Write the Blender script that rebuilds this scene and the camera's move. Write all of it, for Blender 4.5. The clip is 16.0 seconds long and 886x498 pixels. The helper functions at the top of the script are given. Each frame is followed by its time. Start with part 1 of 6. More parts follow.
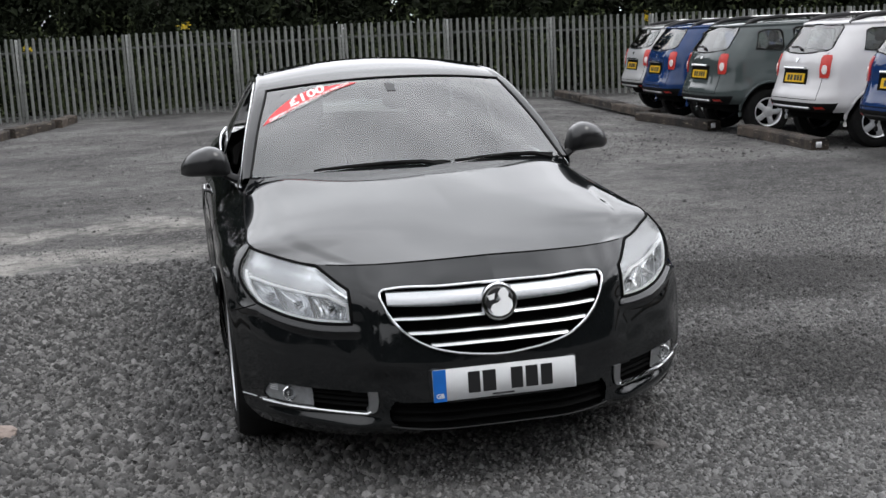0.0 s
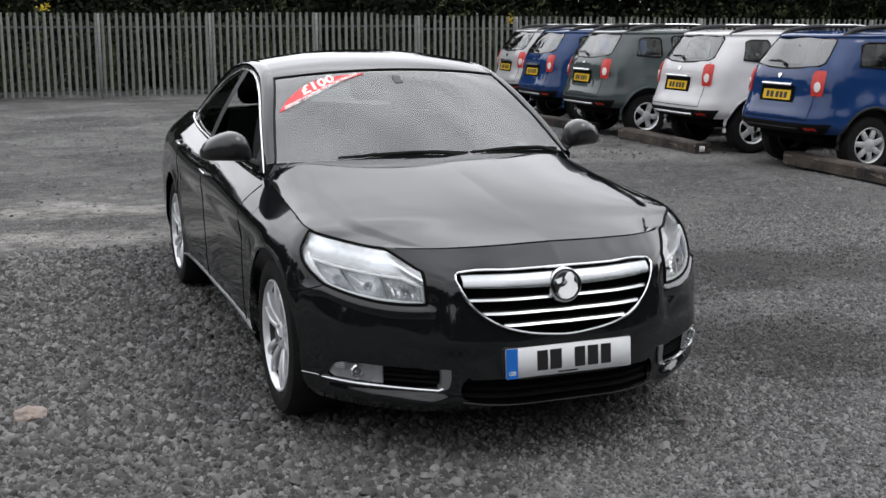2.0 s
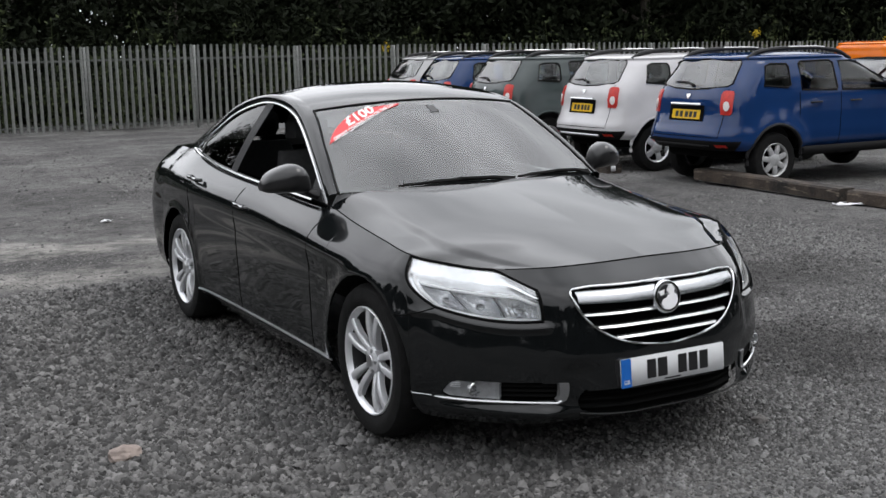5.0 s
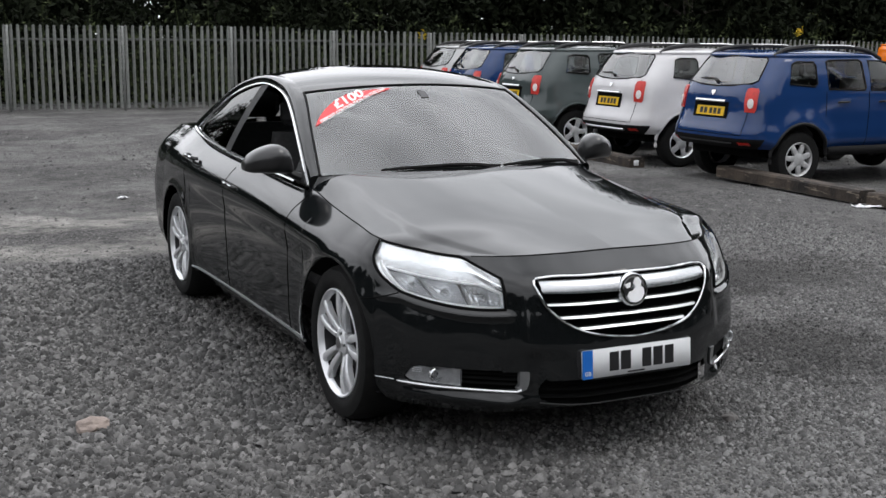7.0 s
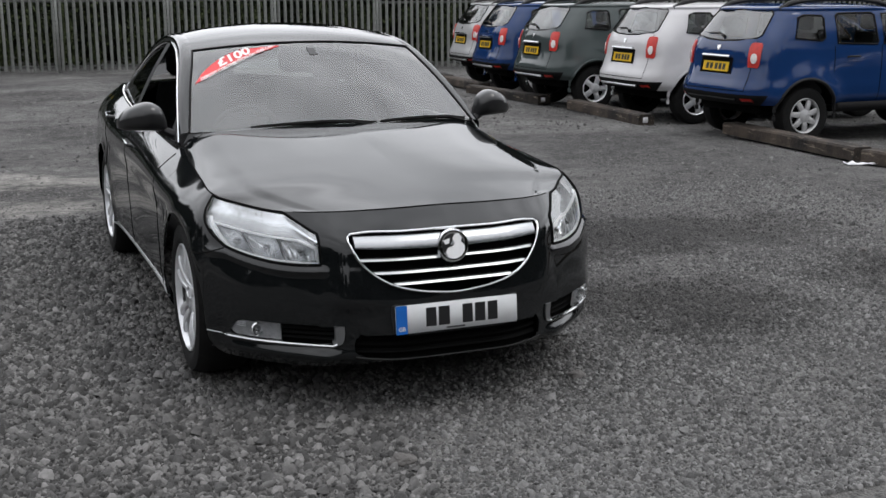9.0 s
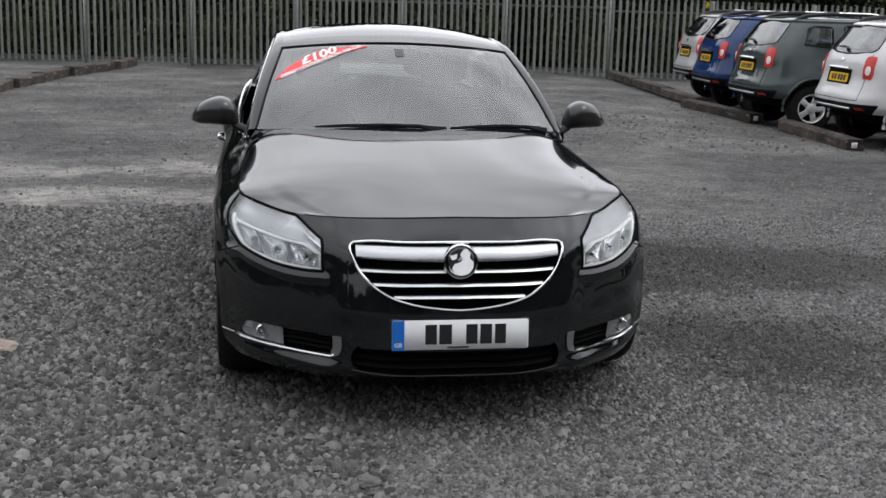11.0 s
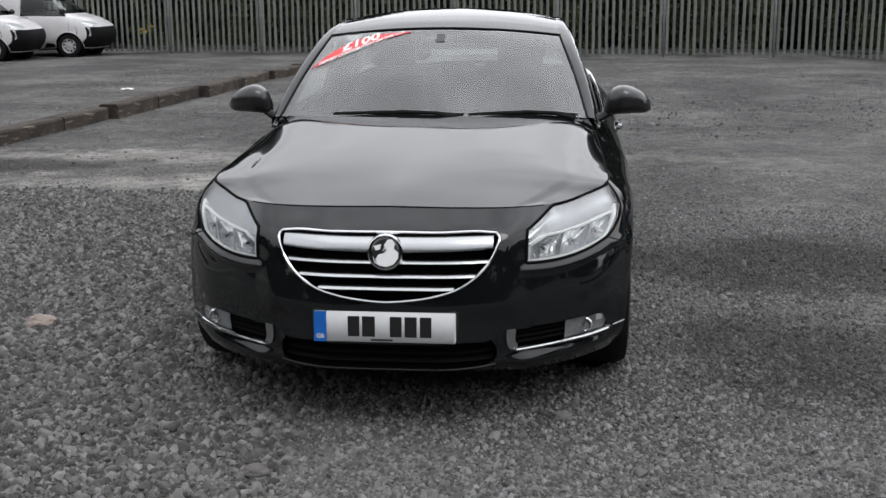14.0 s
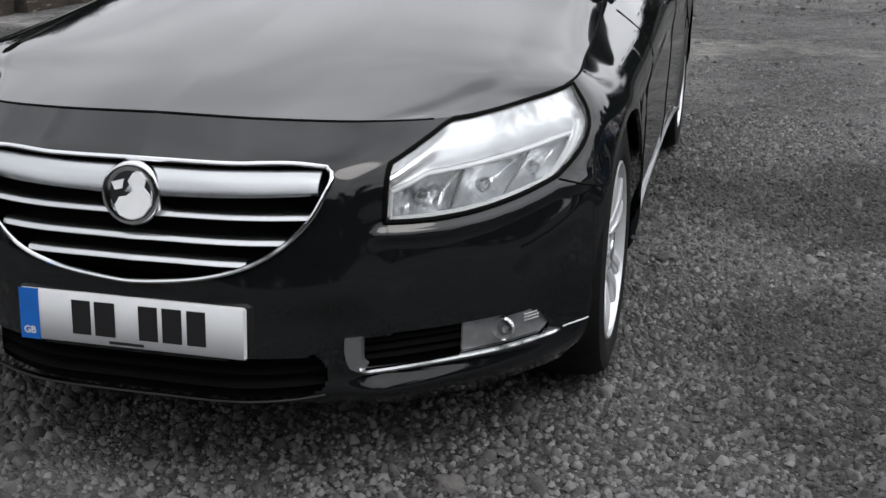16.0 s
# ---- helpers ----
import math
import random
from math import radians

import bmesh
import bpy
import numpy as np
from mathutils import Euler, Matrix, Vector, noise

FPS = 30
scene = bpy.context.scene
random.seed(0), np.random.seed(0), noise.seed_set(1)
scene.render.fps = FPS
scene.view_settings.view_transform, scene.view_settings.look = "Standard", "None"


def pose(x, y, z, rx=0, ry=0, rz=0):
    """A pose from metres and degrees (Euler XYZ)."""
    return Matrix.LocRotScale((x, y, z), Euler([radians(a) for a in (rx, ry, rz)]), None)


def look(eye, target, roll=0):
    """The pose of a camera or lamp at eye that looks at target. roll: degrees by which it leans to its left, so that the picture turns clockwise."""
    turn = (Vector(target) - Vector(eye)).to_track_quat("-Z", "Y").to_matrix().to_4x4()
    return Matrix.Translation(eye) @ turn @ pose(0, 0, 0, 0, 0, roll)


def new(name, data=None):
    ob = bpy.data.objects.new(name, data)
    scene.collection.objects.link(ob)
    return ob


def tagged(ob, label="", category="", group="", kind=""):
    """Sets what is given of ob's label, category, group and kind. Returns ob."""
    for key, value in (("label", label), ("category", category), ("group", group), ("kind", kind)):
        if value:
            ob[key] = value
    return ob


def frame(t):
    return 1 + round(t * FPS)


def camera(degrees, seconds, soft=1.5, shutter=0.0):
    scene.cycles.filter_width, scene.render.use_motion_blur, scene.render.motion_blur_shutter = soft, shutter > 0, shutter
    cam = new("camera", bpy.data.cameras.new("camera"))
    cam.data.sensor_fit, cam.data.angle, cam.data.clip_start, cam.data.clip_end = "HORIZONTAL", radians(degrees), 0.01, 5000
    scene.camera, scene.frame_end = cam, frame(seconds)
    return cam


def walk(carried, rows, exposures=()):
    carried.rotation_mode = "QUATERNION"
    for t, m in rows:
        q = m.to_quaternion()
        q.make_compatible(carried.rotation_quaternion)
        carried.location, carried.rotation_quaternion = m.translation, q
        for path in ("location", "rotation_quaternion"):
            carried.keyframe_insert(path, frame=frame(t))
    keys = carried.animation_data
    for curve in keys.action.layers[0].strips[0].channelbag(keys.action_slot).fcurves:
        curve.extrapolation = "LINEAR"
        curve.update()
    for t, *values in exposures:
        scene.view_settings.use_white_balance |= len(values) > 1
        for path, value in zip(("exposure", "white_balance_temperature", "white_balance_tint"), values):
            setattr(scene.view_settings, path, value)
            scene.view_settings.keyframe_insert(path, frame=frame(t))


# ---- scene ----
cam = camera(41.2, 16.0)
PATH = [
    (0, (-1.039, -3.829, 1.61), (-0.621, -1.907, 1.245), -2.8),
    (0.5, (-1.347, -3.82, 1.63), (-0.851, -1.92, 1.252), 0.6),
    (1, (-1.576, -3.835, 1.616), (-0.935, -1.975, 1.257), -0.4),
    (1.5, (-1.78, -3.837, 1.638), (-1.132, -1.984, 1.257), -0.5),
    (2, (-1.956, -3.784, 1.631), (-1.257, -1.949, 1.253), -0.2),
    (2.5, (-2.216, -3.72, 1.641), (-1.428, -1.918, 1.278), -1.5),
    (3, (-2.382, -3.715, 1.643), (-1.598, -1.915, 1.259), -0.2),
    (3.5, (-2.584, -3.741, 1.652), (-1.678, -1.994, 1.294), -1.4),
    (4, (-2.769, -3.721, 1.677), (-1.839, -1.977, 1.367), -0.2),
    (4.2, (-2.828, -3.678, 1.672), (-1.928, -1.92, 1.357), -1.5),
    (6.3, (-3.013, -3.464, 1.641), (-2.016, -1.77, 1.273), 0.3),
    (6.5, (-2.942, -3.497, 1.625), (-1.991, -1.776, 1.26), -0.7),
    (7, (-2.706, -3.668, 1.639), (-1.827, -1.907, 1.286), 0.4),
    (7.5, (-2.519, -3.783, 1.641), (-1.648, -2.025, 1.253), 0.7),
    (8, (-2.22, -3.871, 1.628), (-1.241, -2.171, 1.235), 1.2),
    (8.5, (-2.021, -3.942, 1.626), (-1.101, -2.218, 1.2), -1.2),
    (9, (-1.755, -4.131, 1.632), (-1.017, -2.321, 1.211), -0.3),
    (9.5, (-1.552, -4.176, 1.625), (-0.944, -2.322, 1.186), -3.1),
    (9.7, (-1.452, -4.158, 1.624), (-0.894, -2.285, 1.198), -1.1),
    (11.8, (-0.433, -4.159, 1.614), (-0.216, -2.214, 1.205), 0.3),
    (12, (-0.349, -4.129, 1.611), (-0.172, -2.178, 1.208), 0.4),
    (12.5, (-0.025, -4.149, 1.615), (0.014, -2.19, 1.217), 1.6),
    (13, (0.23, -4.167, 1.625), (0.213, -2.2, 1.261), -0.5),
    (13.5, (0.416, -4.101, 1.595), (0.212, -2.153, 1.189), -0.0),
    (14, (0.652, -4.047, 1.611), (0.444, -2.107, 1.173), -0.4),
    (14.5, (0.98, -4.094, 1.591), (0.735, -2.156, 1.164), 0.7),
    (15, (1.19, -4.10, 1.63), (0.889, -2.169, 1.209), -0.4),
    (15.2, (1.262, -4.048, 1.575), (0.961, -2.119, 1.138), 0.0),
    (15.4, (1.240, -3.233, 1.460), (0.962, -1.318, 0.954), 1.25),
    (15.5, (1.225, -3.027, 1.432), (0.922, -1.128, 0.889), 1.2),
    (15.6, (1.206, -2.709, 1.385), (0.822, -0.826, 0.823), 1.5),
    (15.8, (1.204, -2.308, 1.350), (0.733, -0.453, 0.774), 0.8),
    (16, (1.207, -2.040, 1.315), (0.733, -0.200, 0.692), 0.1),
]
walk(cam, [(t, look(eye, target, roll)) for t, eye, target, roll in PATH],
     exposures=((0, .02), (4.2, .0), (6.3, -.20), (6.6, -.16), (7, .0), (8.5, -.15), (9.5, -.20), (12, -.08), (12.5, -.06), (13, .04), (13.5, -.05), (14.5, -.18), (15.5, -.22), (16, -.12)))

# ---- world and light: an even overcast sky and a wide, weak sun ----
world = bpy.data.worlds.new("overcast")
scene.world = world
world.use_nodes = True
wt = world.node_tree
wt.nodes.clear()
w_out = wt.nodes.new("ShaderNodeOutputWorld")
w_bg = wt.nodes.new("ShaderNodeBackground")
w_sky = wt.nodes.new("ShaderNodeTexSky")
w_sky.sky_type = "NISHITA"
w_sky.sun_disc = False
w_sky.sun_elevation, w_sky.sun_rotation = radians(55), radians(200)
w_hsv = wt.nodes.new("ShaderNodeHueSaturation")
w_hsv.inputs["Saturation"].default_value = 0.12
w_co = wt.nodes.new("ShaderNodeTexCoord")
w_map = wt.nodes.new("ShaderNodeMapping")
w_map.inputs["Scale"].default_value = (1.0, 1.0, 3.0)
w_noise = wt.nodes.new("ShaderNodeTexNoise")
w_noise.inputs["Scale"].default_value = 2.2
w_noise.inputs["Detail"].default_value = 5
w_ramp = wt.nodes.new("ShaderNodeValToRGB")
w_ramp.color_ramp.elements[0].position, w_ramp.color_ramp.elements[0].color = 0.3, (4.0, 4.1, 4.34, 1)
w_ramp.color_ramp.elements[1].position, w_ramp.color_ramp.elements[1].color = 0.72, (8.62, 8.75, 9.18, 1)
w_mix = wt.nodes.new("ShaderNodeMix")
w_mix.data_type = "RGBA"
w_mix.inputs["Factor"].default_value = 0.8
wt.links.new(w_sky.outputs["Color"], w_hsv.inputs["Color"])
wt.links.new(w_co.outputs["Generated"], w_map.inputs["Vector"])
wt.links.new(w_map.outputs["Vector"], w_noise.inputs["Vector"])
wt.links.new(w_noise.outputs["Fac"], w_ramp.inputs["Fac"])
wt.links.new(w_hsv.outputs["Color"], w_mix.inputs["A"])
wt.links.new(w_ramp.outputs["Color"], w_mix.inputs["B"])
# an overcast sky, brighter overhead than at the horizon and on the side beyond the fence
w_sep = wt.nodes.new("ShaderNodeSeparateXYZ")
w_grad = wt.nodes.new("ShaderNodeMapRange")
w_grad.inputs["From Min"].default_value, w_grad.inputs["From Max"].default_value = 0.0, 1.0
w_grad.inputs["To Min"].default_value, w_grad.inputs["To Max"].default_value = 0.55, 1.60
w_mul = wt.nodes.new("ShaderNodeMix")
w_mul.data_type, w_mul.blend_type = "RGBA", "MULTIPLY"
w_mul.inputs["Factor"].default_value = 1.0
wt.links.new(w_co.outputs["Generated"], w_sep.inputs["Vector"])
wt.links.new(w_sep.outputs["Z"], w_grad.inputs["Value"])
w_side = wt.nodes.new("ShaderNodeMapRange")
w_side.interpolation_type = "SMOOTHSTEP"
w_side.inputs["From Min"].default_value, w_side.inputs["From Max"].default_value = -0.6, 1.0
w_side.inputs["To Min"].default_value, w_side.inputs["To Max"].default_value = 0.0, 1.0
w_add = wt.nodes.new("ShaderNodeMath")
w_add.operation = "ADD"
w_dot = wt.nodes.new("ShaderNodeVectorMath")
w_dot.operation = "DOT_PRODUCT"
w_dot.inputs[1].default_value = (.55, .83, 0)
wt.links.new(w_co.outputs["Generated"], w_dot.inputs[0])
wt.links.new(w_dot.outputs["Value"], w_side.inputs["Value"])
wt.links.new(w_grad.outputs["Result"], w_add.inputs[0])
wt.links.new(w_side.outputs["Result"], w_add.inputs[1])
wt.links.new(w_mix.outputs["Result"], w_mul.inputs["A"])
wt.links.new(w_add.outputs["Value"], w_mul.inputs["B"])
wt.links.new(w_mul.outputs["Result"], w_bg.inputs["Color"])
wt.links.new(w_bg.outputs["Background"], w_out.inputs["Surface"])
w_bg.inputs["Strength"].default_value = 0.19
sun = new("sun", bpy.data.lights.new("sun", "SUN"))
sun.data.energy, sun.data.angle, sun.data.color = 0.8, radians(25), (1.0, 0.97, 0.93)
sun.matrix_world = look((10, -5, 18), (0, 2, 0))
scene.view_settings.exposure = 0.0


# ---- materials ----
def principled(name, col, rough=0.5, metal=0.0, coat=0.0, spec=0.5, var=0.0, scale=8.0, bump=0.0, bump_scale=60.0, col2=None, grime=None):
    """A surface with two scales of variation: broad patches towards col2 and fine relief."""
    m = bpy.data.materials.new(name)
    m.use_nodes = True
    nt = m.node_tree
    p = nt.nodes["Principled BSDF"]
    p.inputs["Base Color"].default_value = (*col, 1)
    p.inputs["Roughness"].default_value = rough
    p.inputs["Metallic"].default_value = metal
    p.inputs["Coat Weight"].default_value = coat
    p.inputs["Coat Roughness"].default_value = 0.03
    p.inputs["Specular IOR Level"].default_value = spec
    co = nt.nodes.new("ShaderNodeTexCoord")
    if var > 0 or col2:
        n = nt.nodes.new("ShaderNodeTexNoise")
        n.inputs["Scale"].default_value = scale
        n.inputs["Detail"].default_value = 6
        n.inputs["Roughness"].default_value = 0.65
        nt.links.new(co.outputs["Object"], n.inputs["Vector"])
        r = nt.nodes.new("ShaderNodeValToRGB")
        c2 = col2 or tuple(c * (1 - var) for c in col)
        r.color_ramp.elements[0].position, r.color_ramp.elements[0].color = 0.36, (*c2, 1)
        r.color_ramp.elements[1].position, r.color_ramp.elements[1].color = 0.64, (*col, 1)
        nt.links.new(n.outputs["Fac"], r.inputs["Fac"])
        nt.links.new(r.outputs["Color"], p.inputs["Base Color"])
    if bump > 0:
        n2 = nt.nodes.new("ShaderNodeTexNoise")
        n2.inputs["Scale"].default_value = bump_scale
        n2.inputs["Detail"].default_value = 4
        nt.links.new(co.outputs["Object"], n2.inputs["Vector"])
        b = nt.nodes.new("ShaderNodeBump")
        b.inputs["Strength"].default_value = bump
        b.inputs["Distance"].default_value = 0.01
        nt.links.new(n2.outputs["Fac"], b.inputs["Height"])
        nt.links.new(b.outputs["Normal"], p.inputs["Normal"])
    return m


def glass(name, tint, ior=1.6, rough=0.0):
    """A thin pane: tinted see-through with mirror gloss that grows towards grazing angles."""
    m = bpy.data.materials.new(name)
    m.use_nodes = True
    nt = m.node_tree
    nt.nodes.clear()
    out = nt.nodes.new("ShaderNodeOutputMaterial")
    tr = nt.nodes.new("ShaderNodeBsdfTransparent")
    tr.inputs["Color"].default_value = (*tint, 1)
    gl = nt.nodes.new("ShaderNodeBsdfGlossy")
    gl.inputs["Roughness"].default_value = rough
    fr = nt.nodes.new("ShaderNodeFresnel")
    fr.inputs["IOR"].default_value = ior
    mx = nt.nodes.new("ShaderNodeMixShader")
    nt.links.new(fr.outputs["Fac"], mx.inputs["Fac"])
    nt.links.new(tr.outputs["BSDF"], mx.inputs[1])
    nt.links.new(gl.outputs["BSDF"], mx.inputs[2])
    nt.links.new(mx.outputs["Shader"], out.inputs["Surface"])
    return m


def car_paint(name, col, dust=0.0, flake=0.0):
    """Lacquered paint with a faint film of dust and tiny orange-peel relief."""
    m = principled(name, col, rough=0.5, coat=1.0, spec=0.0, metal=flake, var=0.06, scale=3.0)
    nt = m.node_tree
    p = nt.nodes["Principled BSDF"]
    co = nt.nodes.new("ShaderNodeTexCoord")
    n = nt.nodes.new("ShaderNodeTexNoise")
    n.inputs["Scale"].default_value = 5.0
    n.inputs["Detail"].default_value = 8
    nt.links.new(co.outputs["Object"], n.inputs["Vector"])
    r = nt.nodes.new("ShaderNodeMapRange")
    r.inputs["From Min"].default_value, r.inputs["From Max"].default_value = 0.35, 0.75
    r.inputs["To Min"].default_value, r.inputs["To Max"].default_value = 0.02, 0.02 + 0.12 * dust
    nt.links.new(n.outputs["Fac"], r.inputs["Value"])
    nt.links.new(r.outputs["Result"], p.inputs["Coat Roughness"])
    return m


def random_tint(m, lo, hi, island=False, skew=1.0):
    """Let alike pieces differ in brightness."""
    nt = m.node_tree
    p = nt.nodes["Principled BSDF"]
    link = p.inputs["Base Color"].links
    mix = nt.nodes.new("ShaderNodeMix")
    mix.data_type, mix.blend_type = "RGBA", "MULTIPLY"
    mix.inputs["Factor"].default_value = 1.0
    if link:
        nt.links.new(link[0].from_socket, mix.inputs["A"])
    else:
        mix.inputs["A"].default_value = p.inputs["Base Color"].default_value
    src = nt.nodes.new("ShaderNodeNewGeometry" if island else "ShaderNodeObjectInfo")
    mr = nt.nodes.new("ShaderNodeMapRange")
    mr.inputs["To Min"].default_value, mr.inputs["To Max"].default_value = lo, hi
    po = nt.nodes.new("ShaderNodeMath")
    po.operation = "POWER"
    po.inputs[1].default_value = skew
    nt.links.new(src.outputs["Random Per Island" if island else "Random"], po.inputs[0])
    nt.links.new(po.outputs["Value"], mr.inputs["Value"])
    nt.links.new(mr.outputs["Result"], mix.inputs["B"])
    nt.links.new(mix.outputs["Result"], p.inputs["Base Color"])
    return m


BLACK_PAINT = car_paint("black_paint", (0.006, 0.007, 0.0075), dust=0.5)
BLACK_PAINT.node_tree.nodes["Principled BSDF"].inputs["Coat IOR"].default_value = 1.52
BLUE_PAINT = car_paint("blue_paint", (0.010, 0.036, 0.125), dust=1.0)
WHITE_PAINT = car_paint("white_paint", (0.62, 0.61, 0.62), dust=1.0)
GREY_PAINT = car_paint("grey_paint", (0.058, 0.072, 0.072), dust=1.0)
SILVER_PAINT = car_paint("silver_paint", (0.42, 0.42, 0.42), dust=1.0)
RED_PAINT = car_paint("red_paint", (0.125, 0.012, 0.016), dust=1.0)
ORANGE_PAINT = car_paint("orange_paint", (0.85, 0.20, 0.015), dust=1.0)
DARK_PAINT = car_paint("dark_paint", (0.02, 0.024, 0.028), dust=1.0)
LIP = principled("dark_trim", (0.03, 0.03, 0.03), rough=0.35, metal=0.8)
CHROME = principled("chrome", (0.68, 0.69, 0.70), rough=0.11, metal=1.0)
BRUSHED = principled("brushed_chrome", (0.45, 0.46, 0.47), rough=0.27, metal=1.0, bump=0.02, bump_scale=200)
CAR_GLASS = glass("clear_car_glass", (0.80, 0.85, 0.83), ior=1.6)
SATIN = principled("satin_silver", (0.55, 0.56, 0.57), rough=0.28, metal=1.0, bump=0.02, bump_scale=300)
ALLOY = principled("alloy", (0.80, 0.81, 0.83), rough=0.3, metal=0.45, coat=0.5, var=0.12, scale=14)
# darker than the alloy rim: shade between the spokes put into the colour
SHADED_BARREL = principled("shaded_wheel_barrel", (0.035, 0.035, 0.037), rough=0.55, metal=0.3, var=0.3, scale=20)
WHEEL_COVER = principled("wheel_cover", (0.55, 0.555, 0.56), rough=0.4, metal=0.3, var=0.25, scale=20)
RUBBER = principled("rubber", (0.010, 0.010, 0.010), rough=0.8, spec=.2, var=0.5, scale=18, bump=0.25, bump_scale=120)
NOSE_BLACK = principled("dull_black_plastic", (0.007, 0.007, 0.0075), rough=0.7, spec=0.15, var=0.25, scale=30)
PLASTIC = principled("black_plastic", (0.013, 0.013, 0.014), rough=0.55, spec=0.3, var=0.25, scale=30, bump=0.15, bump_scale=400)
# near-black that stands for the shade deep in gaps and hollows
VOID = principled("cavity_shade_black", (0.004, 0.004, 0.004), rough=0.9, var=0.3, spec=0.08)
# lighter than a real dashboard, to imitate the reflected veil on the windscreen
DASH = principled("veil_grey_dashboard", (.13, .14, .14), rough=.75, var=.15, scale=30, bump=.2, bump_scale=300)
FABRIC = principled("seat_cloth", (0.045, 0.045, 0.047), rough=0.9, var=0.3, scale=40, bump=0.3, bump_scale=300)
GLASS = glass("window_glass", (0.74, 0.83, 0.80), ior=2.25)
DARK_GLASS = glass("tinted_glass", (0.06, 0.065, 0.065), ior=1.33)
MID_GLASS = glass("side_glass", (0.09, 0.10, 0.10), ior=1.33)
MIRROR_SHELL = principled("mirror_shell", (0.012, 0.012, 0.013), rough=0.28, coat=0.4, var=0.15, scale=20)
LENS = glass("lamp_lens", (0.97, 0.98, 0.99), ior=1.48)
REFLECTOR = principled("lamp_reflector", (0.80, 0.81, 0.82), rough=0.24, metal=.9, bump=0.6, bump_scale=55)
LAMP_CHROME = principled("lamp_chrome", (0.95, 0.96, 0.97), rough=0.24, metal=0.78, var=0.16, scale=16, bump=.25, bump_scale=22)
BLADE = principled("satin_blade", (.30, .305, .31), rough=.38, metal=.8, var=.08, scale=40)
LAMP_RIM = principled("lamp_bright_rim", (.95, .96, .97), rough=.42, metal=.05, var=.06, scale=40)
LAMP_BODY = principled("lamp_bezel", (0.62, 0.63, 0.64), rough=0.33, metal=0.6, var=0.3, scale=25, bump=.3, bump_scale=40)
RED_LENS = principled("red_lens", (0.62, 0.022, 0.012), rough=0.3, coat=.25, var=0.3, scale=40, bump=0.2, bump_scale=200)
PALE_LENS = principled("pale_lens", (0.85, 0.80, 0.78), rough=0.15, coat=1.0, var=0.2, scale=50)
PLATE_WHITE = principled("plate_white", (0.62, 0.63, 0.64), rough=0.6, spec=0.2, var=0.04, scale=20)
PLATE_YELLOW = principled("plate_yellow", (0.80, 0.50, 0.01), rough=0.3, var=0.1, scale=20)
PLATE_BLUE = principled("plate_blue", (0.01, 0.13, 0.50), rough=0.3, var=0.1, scale=20)
INK = principled("black_ink", (0.012, 0.012, 0.013), rough=0.4, var=0.1)
STICKER_RED = principled("sticker_red", (0.68, 0.035, 0.04), rough=0.45, var=0.1, scale=15)
STICKER_WHITE = principled("sticker_white", (0.82, 0.78, 0.78), rough=0.5, var=0.05)
# the pales' galvanised steel again, darkened because the rails stand in shade
SHADED_GALV = principled("shaded_galvanised_steel", (0.10, 0.104, 0.10), rough=0.6, metal=0.3, col2=(0.06, 0.063, 0.06), scale=9)
GALV = random_tint(principled("galvanised_steel", (0.235, 0.242, 0.232), rough=0.5, metal=0.35, col2=(0.15, 0.157, 0.15), scale=9, bump=0.1, bump_scale=90), 0.8, 1.12)
TIMBER = random_tint(principled("old_timber", (0.066, 0.050, 0.038), rough=0.95, col2=(0.010, 0.008, 0.007), scale=3, bump=1.0, bump_scale=30), 0.55, 1.2)
tt = TIMBER.node_tree
t_co = tt.nodes.new("ShaderNodeTexCoord")
t_map = tt.nodes.new("ShaderNodeMapping")
t_map.inputs["Scale"].default_value = (1.2, 7.0, 7.0)
t_n = tt.nodes.new("ShaderNodeTexNoise")
t_n.inputs["Scale"].default_value, t_n.inputs["Detail"].default_value, t_n.inputs["Roughness"].default_value = 2.2, 8, 0.72
t_r = tt.nodes.new("ShaderNodeMapRange")
t_r.inputs["From Min"].default_value, t_r.inputs["From Max"].default_value = 0.57, 0.68
t_m = tt.nodes.new("ShaderNodeMix")
t_m.data_type = "RGBA"
t_m.inputs["B"].default_value = (0.26, 0.215, 0.17, 1)
tt.links.new(t_co.outputs["Object"], t_map.inputs["Vector"])
tt.links.new(t_map.outputs["Vector"], t_n.inputs["Vector"])
tt.links.new(t_n.outputs["Fac"], t_r.inputs["Value"])
tt.links.new(t_r.outputs["Result"], t_m.inputs["Factor"])
t_in = tt.nodes["Principled BSDF"].inputs["Base Color"]
tt.links.new(t_in.links[0].from_socket, t_m.inputs["A"])
tt.links.new(t_m.outputs["Result"], t_in)
PAPER = principled("paper", (0.72, 0.72, 0.74), rough=0.8, var=0.2, scale=30)

